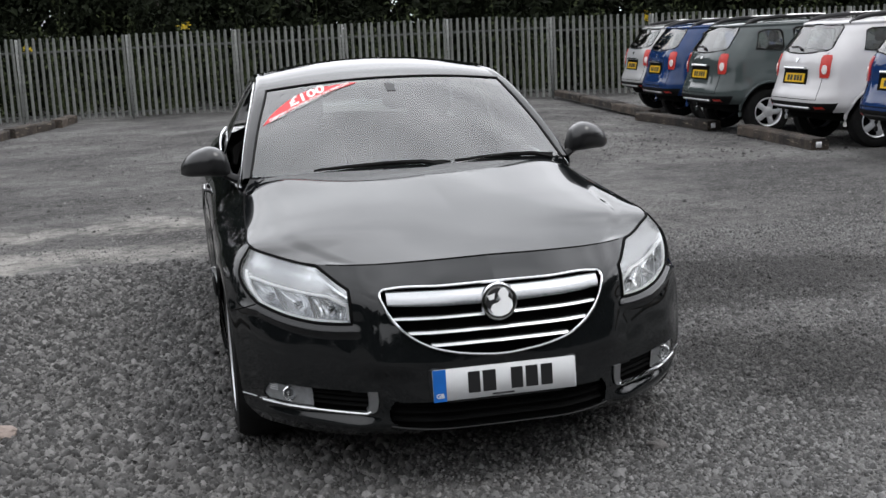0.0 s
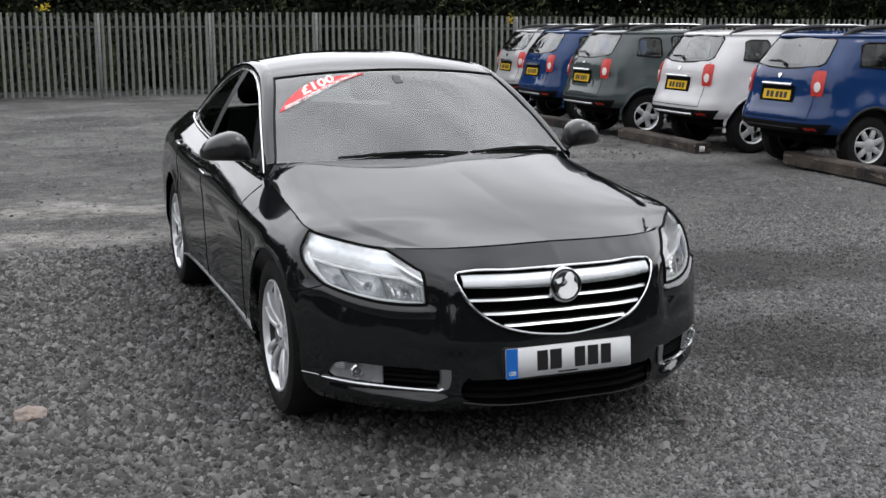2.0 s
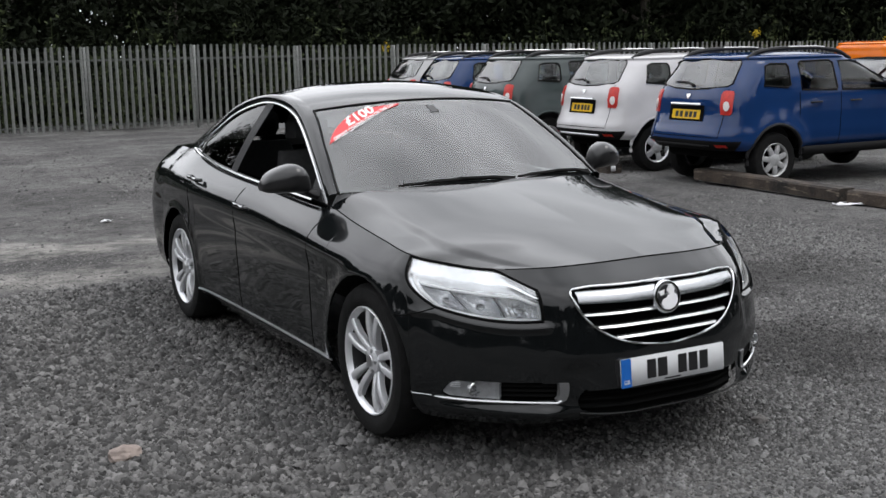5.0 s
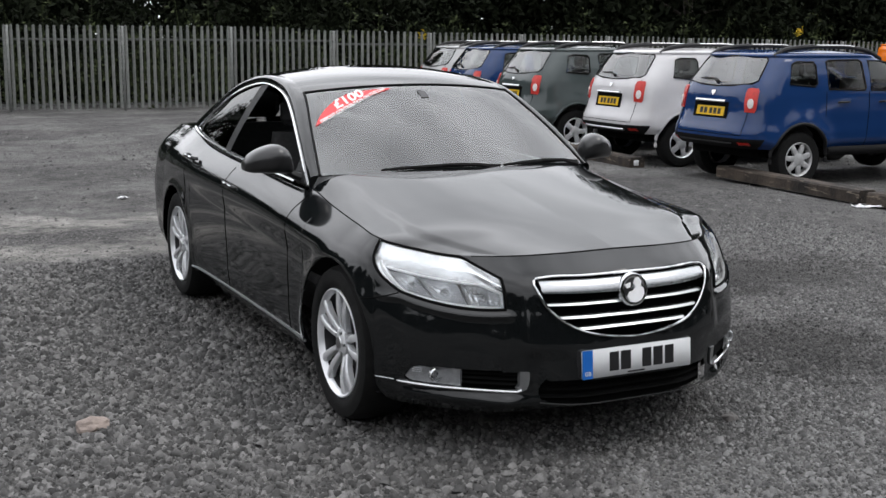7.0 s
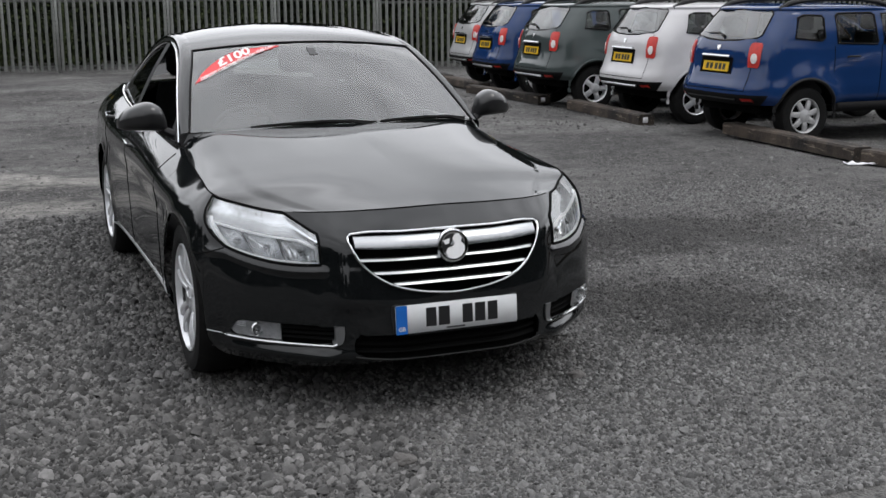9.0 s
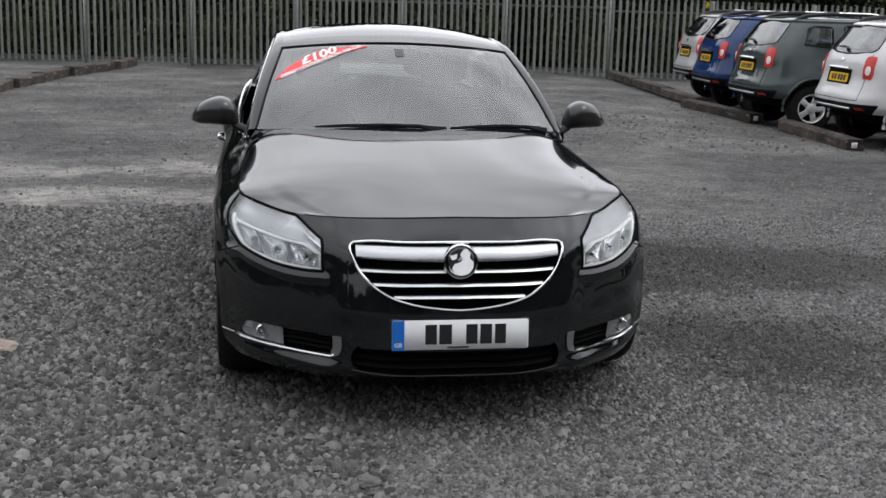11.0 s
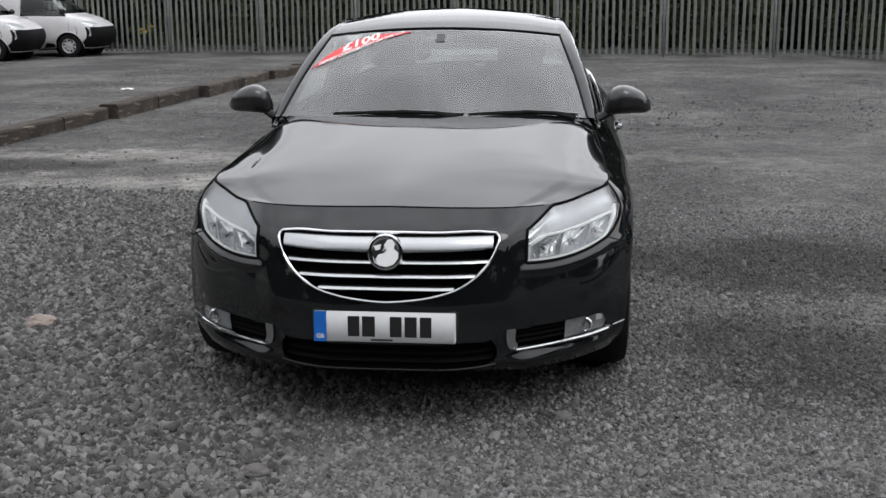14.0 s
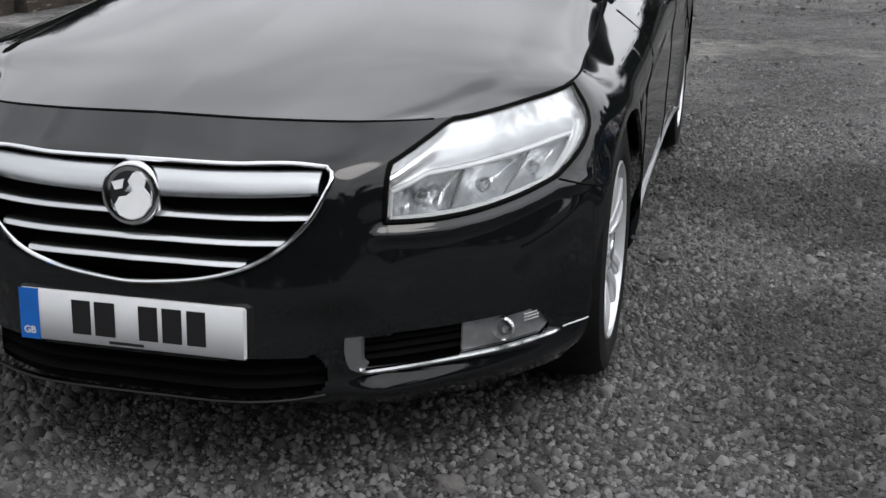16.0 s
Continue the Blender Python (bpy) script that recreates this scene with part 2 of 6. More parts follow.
# ---- shape helpers ----
class Geo:
    """Vertices and faces of one mesh."""

    def __init__(self):
        self.v, self.f = [], []

    def grid(self, fn, us, vs, keep=None, flip=False):
        n0, nv = len(self.v), len(vs)
        for u in us:
            for w in vs:
                self.v.append(tuple(fn(u, w)))
        for i in range(len(us) - 1):
            for j in range(nv - 1):
                if keep and not keep((us[i] + us[i + 1]) / 2, (vs[j] + vs[j + 1]) / 2):
                    continue
                a = n0 + i * nv + j
                q = (a, a + nv, a + nv + 1, a + 1)
                self.f.append(q[::-1] if flip else q)
        return self

    def ring(self, rows, closed=True, caps=False):
        """Loft through rows of points."""
        n0, n = len(self.v), len(rows[0])
        for r in rows:
            self.v.extend(tuple(p) for p in r)
        for i in range(len(rows) - 1):
            for j in range(n if closed else n - 1):
                k = (j + 1) % n
                self.f.append((n0 + i * n + j, n0 + i * n + k, n0 + (i + 1) * n + k, n0 + (i + 1) * n + j))
        if caps:
            self.f.append(tuple(n0 + j for j in reversed(range(n))))
            self.f.append(tuple(n0 + (len(rows) - 1) * n + j for j in range(n)))
        return self

    def tube(self, pts, r, n=8, closed=False, flat=1.0):
        """A bar along pts; r a number or one radius a point."""
        pts = [Vector(p) for p in pts]
        rows = []
        for i, p in enumerate(pts):
            a = pts[i - 1] if (i or closed) else p
            b = pts[(i + 1) % len(pts)] if (i < len(pts) - 1 or closed) else p
            d = (b - a).normalized()
            side = d.cross(Vector((0, 0, 1)))
            side = side.normalized() if side.length > 1e-4 else Vector((1, 0, 0))
            up = side.cross(d)
            rr = r[i] if isinstance(r, (list, tuple)) else r
            rows.append([p + (side * math.cos(t) + up * math.sin(t) * flat) * rr for t in (2 * math.pi * k / n for k in range(n))])
        if closed:
            rows.append(rows[0])
        return self.ring(rows, True, not closed)

    def box(self, lo, hi, bevel=0.0):
        """A block with its edges cut by bevel."""
        (x0, y0, z0), (x1, y1, z1) = lo, hi
        b = min(bevel, (x1 - x0) / 2.1, (y1 - y0) / 2.1, (z1 - z0) / 2.1)
        if b <= 0:
            n = len(self.v)
            self.v += [(x, y, z) for z in (z0, z1) for x, y in ((x0, y0), (x1, y0), (x1, y1), (x0, y1))]
            self.f += [tuple(n + i for i in q) for q in ((3, 2, 1, 0), (4, 5, 6, 7), (0, 1, 5, 4), (1, 2, 6, 5), (2, 3, 7, 6), (3, 0, 4, 7))]
            return self

        def loop(i, z):
            return [(x0 + i + b, y0 + i, z), (x1 - i - b, y0 + i, z), (x1 - i, y0 + i + b, z), (x1 - i, y1 - i - b, z), (x1 - i - b, y1 - i, z), (x0 + i + b, y1 - i, z), (x0 + i, y1 - i - b, z), (x0 + i, y0 + i + b, z)]
        return self.ring([loop(b * 0.8, z0), loop(0, z0 + b), loop(0, z1 - b), loop(b * 0.8, z1)], True, True)

    def lathe(self, prof, n=40, axis="x", centre=(0, 0, 0), start=0.0, caps=False):
        """Turn (along the axis, radius) pairs."""
        rows = []
        for a, r in prof:
            row = []
            for k in range(n):
                t = start + 2 * math.pi * k / n
                c, s = r * math.cos(t), r * math.sin(t)
                p = {"x": (a, c, s), "y": (c, a, s), "z": (c, s, a)}[axis]
                row.append((p[0] + centre[0], p[1] + centre[1], p[2] + centre[2]))
            rows.append(row)
        return self.ring(rows, True, caps)

    def patch(self, poly, fn, thick, n=1):
        """A plate with the outline poly (pairs), put on a surface: fn(a, b, height) gives the point."""
        ca, cb = sum(p[0] for p in poly) / len(poly), sum(p[1] for p in poly) / len(poly)
        rows = [[fn(a, b, 0.0) for a, b in poly], [fn(a, b, thick) for a, b in poly]]
        steps = max(1, n)
        for k in range(1, steps):
            q = k / steps
            rows.append([fn(a + (ca - a) * q, b + (cb - b) * q, thick) for a, b in poly])
        self.ring(rows)
        base = len(self.v) - len(poly)
        self.v.append(tuple(fn(ca, cb, thick)))
        c = len(self.v) - 1
        for j in range(len(poly)):
            self.f.append((base + j, base + (j + 1) % len(poly), c))
        return self

    def move(self, m, start=0):
        self.v[start:] = [tuple(m @ Vector(p)) for p in self.v[start:]]
        return self


def mesh_of(name, geo, mat, smooth=True, angle=40):
    me = bpy.data.meshes.new(name)
    me.from_pydata(geo.v, [], geo.f)
    me.materials.append(mat)
    if smooth:
        me.shade_smooth()
        if angle:
            me.set_sharp_from_angle(angle=radians(angle))
    me.validate()
    return me


def fix_normals(me):
    bm = bmesh.new()
    bm.from_mesh(me)
    bmesh.ops.remove_doubles(bm, verts=bm.verts, dist=0.0002)
    bmesh.ops.recalc_face_normals(bm, faces=bm.faces)
    bm.to_mesh(me)
    bm.free()


def part(name, geo, mat, parent=None, label="", smooth=True, angle=40, weld=True):
    """One mesh object, under a thing or a part."""
    me = mesh_of(name, geo, mat, False, 0)
    if weld:
        fix_normals(me)
    if smooth:
        me.shade_smooth()
        me.set_sharp_from_angle(angle=radians(angle))
    ob = new(name, me)
    if parent:
        ob.parent = parent
    if label:
        tagged(ob, label)
    return ob


def thing(name, label, category, group="", m=None):
    """An Empty at the base of a thing."""
    ob = new(name)
    ob.empty_display_size = 0.2
    if m:
        ob.matrix_basis = m
    return tagged(ob, label, category, group)


def hermite(ts, vals, t):
    """A smooth curve through vals at ts (Fritsch-like end slopes)."""
    n = len(ts)
    i = 0
    while i < n - 2 and t > ts[i + 1]:
        i += 1

    def slope(k):
        if k == 0:
            return (vals[1] - vals[0]) / (ts[1] - ts[0])
        if k == n - 1:
            return (vals[-1] - vals[-2]) / (ts[-1] - ts[-2])
        a, b = ts[k] - ts[k - 1], ts[k + 1] - ts[k]
        return (b * (vals[k] - vals[k - 1]) / a + a * (vals[k + 1] - vals[k]) / b) / (a + b)
    h = ts[i + 1] - ts[i]
    u = (t - ts[i]) / h
    m0, m1 = slope(i) * h, slope(i + 1) * h
    return (2 * u ** 3 - 3 * u * u + 1) * vals[i] + (u ** 3 - 2 * u * u + u) * m0 + (-2 * u ** 3 + 3 * u * u) * vals[i + 1] + (u ** 3 - u * u) * m1


def along(pts, n):
    """n points on a smooth curve through pts."""
    ts = [0.0]
    for a, b in zip(pts, pts[1:]):
        ts.append(ts[-1] + max(1e-5, (Vector(b) - Vector(a)).length))
    return [tuple(hermite(ts, [p[k] for p in pts], ts[-1] * i / (n - 1)) for k in range(len(pts[0]))) for i in range(n)]


def span(a, b, n):
    return [a + (b - a) * i / (n - 1) for i in range(n)]


def inside(poly, x, y):
    hit = False
    for (x0, y0), (x1, y1) in zip(poly, poly[1:] + poly[:1]):
        if (y0 > y) != (y1 > y) and x < (x1 - x0) * (y - y0) / (y1 - y0) + x0:
            hit = not hit
    return hit


def lerp(a, b, t):
    return a + (b - a) * t


def smooth(t):
    t = min(1, max(0, t))
    return t * t * (3 - 2 * t)

# ---- the black saloon: body lines from the nose round to the tail, metres ----
T = [0, .26, .47, .68, .93, 1.15, 1.48, 1.82, 2.15, 2.88, 3.63, 3.88, 4.22, 4.56, 5.05, 5.45, 6.1]
LINE_UNDER = [(0, .10, .205), (.26, .115, .205), (.45, .19, .195), (.62, .32, .19), (.75, .46, .19), (.84, .61, .19), (.86, .954, .19), (.86, 1.29, .18), (.85, 1.62, .18), (.85, 2.35, .18), (.85, 3.1, .18), (.86, 3.35, .19), (.86, 3.69, .2), (.85, 4.03, .22), (.78, 4.5, .25), (.5, 4.72, .25), (0, 4.78, .25)]
LINE_CHIN = [(0, .035, .235), (.26, .05, .235), (.45, .14, .23), (.62, .275, .23), (.77, .43, .235), (.88, .61, .24), (.905, .954, .24), (.905, 1.29, .23), (.895, 1.62, .23), (.89, 2.35, .235), (.895, 3.1, .24), (.905, 3.35, .25), (.905, 3.69, .26), (.89, 4.03, .28), (.82, 4.5, .32), (.55, 4.75, .32), (0, 4.81, .32)]
LINE_CREASE = [(0, .025, .29), (.26, .04, .29), (.45, .135, .285), (.62, .258, .285), (.78, .415, .29), (.893, .61, .295), (.922, .954, .30), (.922, 1.29, .29), (.91, 1.62, .30), (.905, 2.35, .31), (.91, 3.1, .33), (.922, 3.35, .33), (.922, 3.69, .33), (.91, 4.03, .36), (.845, 4.5, .42), (.6, 4.77, .42), (0, 4.83, .42)]
LINE_BUMPER = [(0, .03, .44), (.26, .048, .44), (.45, .128, .44), (.62, .245, .44), (.79, .41, .44), (.897, .61, .45), (.928, .954, .46), (.928, 1.29, .46), (.918, 1.62, .46), (.912, 2.35, .47), (.92, 3.1, .49), (.928, 3.35, .49), (.928, 3.69, .50), (.915, 4.03, .52), (.86, 4.5, .58), (.63, 4.78, .58), (0, 4.84, .58)]
LINE_LAMP = [(0, .055, .60), (.26, .08, .60), (.45, .158, .60), (.62, .275, .605), (.795, .465, .615), (.893, .63, .62), (.924, .954, .63), (.926, 1.29, .64), (.92, 1.62, .65), (.918, 2.35, .68), (.924, 3.1, .70), (.928, 3.35, .71), (.926, 3.69, .72), (.91, 4.03, .73), (.85, 4.5, .76), (.63, 4.77, .76), (0, 4.83, .76)]
LINE_SHOULDER = [(0, .10, .725), (.26, .122, .725), (.45, .195, .725), (.605, .325, .725), (.785, .55, .735), (.868, .675, .755), (.898, .954, .78), (.908, 1.29, .80), (.91, 1.62, .825), (.905, 2.35, .86), (.905, 3.1, .895), (.90, 3.35, .91), (.885, 3.69, .925), (.855, 4.03, .935), (.79, 4.5, .93), (.57, 4.74, .92), (0, 4.81, .92)]
LINE_TOP = [(0, .207, .809), (.26, .227, .803), (.45, .288, .796), (.605, .408, .790), (.735, .585, .806), (.812, .70, .826), (.815, .954, .854), (.80, 1.29, .890), (.780, 1.60, .930), (.812, 2.35, .956), (.80, 3.1, .985), (.79, 3.35, 1.0), (.765, 3.69, 1.03), (.72, 4.03, 1.05), (.66, 4.5, 1.04), (.45, 4.72, 1.02), (0, 4.79, 1.02)]
LINES = [LINE_UNDER, LINE_CHIN, LINE_CREASE, LINE_BUMPER, LINE_LAMP, LINE_SHOULDER, LINE_TOP]
AXLES, HUB_Z, ARCH = (0.954, 3.691), 0.338, 0.374
body_cache = {}


def body_lines(s):
    key = round(s, 5)
    if key not in body_cache:
        body_cache[key] = [tuple(hermite(T, [p[k] for p in line], s) for k in range(3)) for line in LINES]
    return body_cache[key]


def skin(s, z):
    """The body's surface at the way s round the car and the height z (right half)."""
    rows = body_lines(s)
    zs = [r[2] for r in rows]
    z = min(max(z, zs[0]), zs[-1])
    x, y = hermite(zs, [r[0] for r in rows], z), hermite(zs, [r[1] for r in rows], z)
    ax = abs(x)
    if s < 0.6:  # the grille's block stands before the lamps, with a soft valley beside it
        y -= 0.022 * min(1, ax / .42) ** 2 * (1 - smooth((ax - .435) / .085)) * smooth((z - .40) / .08) * (1 - smooth((z - .58) / .21))
    if s < 1.1 and z < .283:  # the lip under the fog lamps
        k = .024 * smooth((ax - .425) / .09) * (1 - smooth((ax - .78) / .12)) * smooth((.283 - z) / .048)
        x, y = x + .3 * k, y - .9 * k
    if .50 < s < 1.14:  # a narrow ledge below the headlamp
        a = min(1, max(0, (s - .537) / .428))
        d = lerp(.607, .648, a ** 1.6) - .012 * math.sin(math.pi * a) - z
        if 0 < d < .08:
            k = .013 * math.exp(-((d - .024) / .013) ** 2) * smooth((s - .50) / .04) * (1 - smooth((s - 1.02) / .12))
            x, y = x + k * (.35 + .45 * a), y - k * (.90 - .35 * a)
    for yc in AXLES:  # a slight flare round the arches
        d = math.hypot(y - yc, z - HUB_Z) - ARCH
        if s > 0.9 and 0 <= d < 0.2:
            x += 0.010 * math.exp(-(d / 0.045) ** 2)
    return x, y, z


def low_edge(s):
    rows = body_lines(s)
    y, z0 = rows[3][1], rows[0][2]
    for yc in AXLES:
        if s > 0.9 and abs(y - yc) < ARCH:
            z0 = max(z0, HUB_Z + math.sqrt(ARCH ** 2 - (y - yc) ** 2))
    return z0


def s_of_x(x, z):
    a, b = 0.0, T[6]
    for _ in range(40):
        m = (a + b) / 2
        a, b = (m, b) if skin(m, z)[0] < x else (a, m)
    return a


def nose(x, z, out=0.0):
    """A point of the front at x and z, out metres before the surface."""
    p = skin(s_of_x(abs(x), z), z)
    return x, p[1] - out, z


GRILLE = [(0, .733), (.2, .731), (.37, .728), (.402, .722), (.41, .708), (.402, .68), (.378, .63), (.33, .578), (.26, .535), (.17, .508), (.08, .494), (0, .489)]
FOG = [(.452, .293), (.60, .292), (.80, .293), (.815, .31), (.80, .352), (.78, .366), (.66, .366), (.452, .366)]
INTAKE = [(-.01, .242), (.36, .242), (.40, .262), (.405, .30), (.385, .335), (-.01, .335)]


def lamp_edge(a, b):
    """Place in (s, z) within the headlamp: a from its inner to its outer end, b upwards."""
    s0, z0 = lerp(0.537, 0.965, a), lerp(.607, .648, a ** 1.6) - 0.012 * math.sin(math.pi * a)
    s1 = lerp(0.545, T[5], a ** 0.9)
    top = body_lines(s1)[6][2] - 0.002
    z1 = lerp(.722, top, min(1, a / 0.17)) if a < 0.17 else top
    bulge = 0.05 * math.sin(math.pi * b) * max(0, a - 0.75) / 0.25
    return lerp(s0, s1, b) + bulge, lerp(z0, z1, b)


LAMP_POLY = [lamp_edge(a, 0) for a in span(0, 1, 16)] + [lamp_edge(1, b) for b in span(.1, .9, 8)] + [lamp_edge(a, 1) for a in span(1, 0, 24)] + [lamp_edge(0, b) for b in span(.9, .1, 5)]

car = thing("saloon_car", "glossy black four-door saloon with alloy wheels and chrome grille", "car")
S_ALL = sorted(set([round(v, 4) for v in span(0, 1.26, 240)] + [round(v, 4) for v in span(1.28, T[-1], 260)] + [round(T[k] + d, 4) for k in (5, 7, 11, 13) for d in span(-.06, .06, 25)]))


def cut_z(s):
    """The joint between bumper and wing."""
    return lerp(.645, .60, min(1, max(0, (s - .95) / .2)))


def panel(name, pick, label=""):
    for sign in ((1, -1) if name != "front_bumper" and name != "rear_quarter" else (0,)):
        g = Geo()
        for side in ((1, -1) if sign == 0 else (sign,)):
            panel_half(g, side, pick)
        used = sorted({i for f in g.f for i in f})
        at = {i: k for k, i in enumerate(used)}
        g.v, g.f = [g.v[i] for i in used], [tuple(at[i] for i in f) for f in g.f]
        part(name, g, BLACK_PAINT, car, label, angle=60)


def panel_half(g, sign, pick):
    def fn(s, v):
        z0, z1 = low_edge(s), body_lines(s)[6][2]
        x, y, z = skin(s, lerp(z0, z1, v))
        return sign * x, y, z

    def keep(s, v):
        z = lerp(low_edge(s), body_lines(s)[6][2], v)
        x, y, _ = skin(s, z)
        if s < 1.2 and (inside(LAMP_POLY, s, z) or (y < .45 and inside(GRILLE + [(-.01, .489), (-.01, .733)], x, z)) or (y < .6 and inside(FOG, x, z)) or (y < .3 and inside(INTAKE, x, z))):
            return False
        return pick(s, z, y)
    g.grid(fn, S_ALL, span(0, 1, 96), keep, flip=sign < 0)


panel("front_bumper", lambda s, z, y: s < 1.30 and y < .954 and z < cut_z(s) or (s < .56 and y < .954), "black bumper with a recessed grille opening")
panel("front_wing", lambda s, z, y: not (s < 1.30 and y < .954 and z < cut_z(s) or (s < .56 and y < .954)) and y < 1.55)
panel("front_door", lambda s, z, y: 1.55 <= y < 2.60)
panel("rear_door", lambda s, z, y: 2.60 <= y < 3.42)
panel("rear_quarter", lambda s, z, y: y >= 3.42)

# shut lines, thin dark gaps
gaps = [[skin(s, cut_z(s)) for s in span(.97, 1.24, 14)]]
for y_gap in (1.55, 2.60, 3.42):
    pts = []
    for z in span(.26, .93, 22):
        a, b = T[6], T[12]
        for _ in range(30):
            m = (a + b) / 2
            a, b = (m, b) if skin(m, z)[1] < y_gap else (a, m)
        if z > low_edge(a) + .01 and z < body_lines(a)[6][2]:
            pts.append(skin(a, z))
    gaps.append(pts)
for pts in gaps:
    for sign in (1, -1):
        part("shut_line", Geo().tube([(sign * x, y, z) for x, y, z in pts], 0.0028, 6), VOID, car)

# bonnet: a patch between its four edges
S_CORNER = 0.625


def bonnet_pt(u, w):
    sg, w = (1, w) if w >= 0 else (-1, -w)
    ys, zs = (0, .12, .35, .62, .85, 1.0), (.809, .837, .884, .938, .984, 1.012)

    def centre(q):
        return 0.0, lerp(.207, 1.415, q), hermite(ys, zs, q)

    def edge(q):
        p = body_lines(lerp(S_CORNER, T[8], q))[6]
        return p[0] - .004, p[1], p[2]

    def front(q):
        p = body_lines(S_CORNER * q)[6]
        return p[0], p[1] + .004, p[2]

    def rear(q):
        return .774 * q, 1.415 + .15 * q ** 2 + .035 * q ** 8, 1.012 - .016 * q ** 2 - .066 * q ** 11
    out = []
    c, e, f, r = centre(u), edge(u), front(w), rear(w)
    f0, f1, r0, r1 = front(0), front(1), rear(0), rear(1)
    for k in range(3):
        g = w if k < 2 else w ** lerp(2.1, 3.4, u * u)
        a, b = (1 - u, u) if k < 2 else ((1 - u) ** 2, u ** 3)
        out.append((1 - g) * c[k] + g * e[k] + a * (f[k] - (1 - g) * f0[k] - g * f1[k]) + b * (r[k] - (1 - g) * r0[k] - g * r1[k]))
    # the middle stands proud of the flanks along two folds from the screen to the grille's corners
    wf = lerp(.765, .86, u)
    drop = smooth((w - wf + .045) / .09) * ((1 - w) / (1 - wf) if w > wf else 1)
    out[2] -= .0085 * drop * smooth(u / .10) * (1 - smooth((u - .35) / .62))
    return sg * out[0], out[1], out[2]


part("bonnet", Geo().grid(bonnet_pt, span(0, 1, 70), span(-1, 1, 161)), BLACK_PAINT, car, angle=70)
rim = [bonnet_pt(0, w) for w in span(-1, 1, 50)]
part("shut_line", Geo().tube(rim, 0.0032, 6), VOID, car)
for sign in (1, -1):
    part("shut_line", Geo().tube([bonnet_pt(u, sign) for u in span(.33, 1, 30)], 0.0032, 6), VOID, car)
# plain black blocks added to stand for the shade inside and below the body
part("underside_shade_block", Geo().box((-.6, .32, .2), (.6, 4.5, .60), .05), VOID, car, "near-black block painted as the shade under the body")
part("bay_shade_block", Geo().box((-.66, .62, .55), (.66, 1.5, .74), .04), VOID, car)

# ---- cabin ----
GL = [(.748, 1.585, .990), (.682, 1.87, 1.178), (.604, 2.19, 1.350), (.575, 2.5, 1.415), (.575, 2.9, 1.42), (.585, 3.35, 1.355), (.60, 3.75, 1.225), (.62, 4.15, 1.085)]
SL = [(.790, 1.605, .94), (.738, 1.885, 1.135), (.674, 2.205, 1.30), (.637, 2.5, 1.365), (.622, 2.85, 1.375), (.642, 3.25, 1.305), (.69, 3.58, 1.175), (.737, 3.80, 1.06)]
BL = [(.80, 1.61, .934), (.812, 1.9, .95), (.818, 2.3, .962), (.815, 2.7, .975), (.808, 3.0, .99), (.797, 3.3, 1.008), (.775, 3.6, 1.035), (.738, 3.81, 1.056)]
U8 = [i / 7 for i in range(8)]


def on(line, u):
    return tuple(hermite(U8, [p[k] for p in line], u) for k in range(3))


def screen(u, w, out=0.0):
    """The windscreen: u up the glass, w across."""
    q = u * 2 / 7
    x, y, z = on(GL, q)
    b = 1 - w * w
    return x * w, y - lerp(.145, .085, u) * b - out * .5, z + lerp(.012, .040, u) * b + out * .85


def roof(u, w):
    x, y, z = on(GL, u)
    q = (u - 2 / 7) * 7 / 5
    b = 1 - abs(w) ** 2.2
    return x * w, y - lerp(.085, -.05, min(1, q)) * b * max(0, 1 - 2.5 * q), z + lerp(.038, .055, min(1, 3 * q)) * b


part("windscreen", Geo().grid(screen, span(0, 1, 24), span(-1, 1, 41)), GLASS, car, "windscreen reflecting the grey sky").visible_shadow = False
part("roof", Geo().grid(roof, span(2 / 7, 5 / 7, 40), span(-1, 1, 41)), BLACK_PAINT, car)
part("rear_window", Geo().grid(roof, span(5 / 7, 1, 16), span(-1, 1, 21)), DARK_GLASS, car)
g = Geo()
for w in (1, -1):
    g.tube([screen(u, w * .992, .001) for u in span(0, 1, 20)], .006, 8)
g.tube([screen(1, w, .003) for w in span(-1, 1, 30)], .005, 6)
part("windscreen_seal", g, RUBBER, car)
# black ceramic border inside the glass
def clear_part(u, w):
    """Whether the glass is clear here: a rectangle with round corners."""
    dx, dy = abs(w) - (.945 - .13), abs(u - .51) - (.455 - .16)
    return math.hypot(max(dx, 0) / .13, max(dy, 0) / .16) < 1


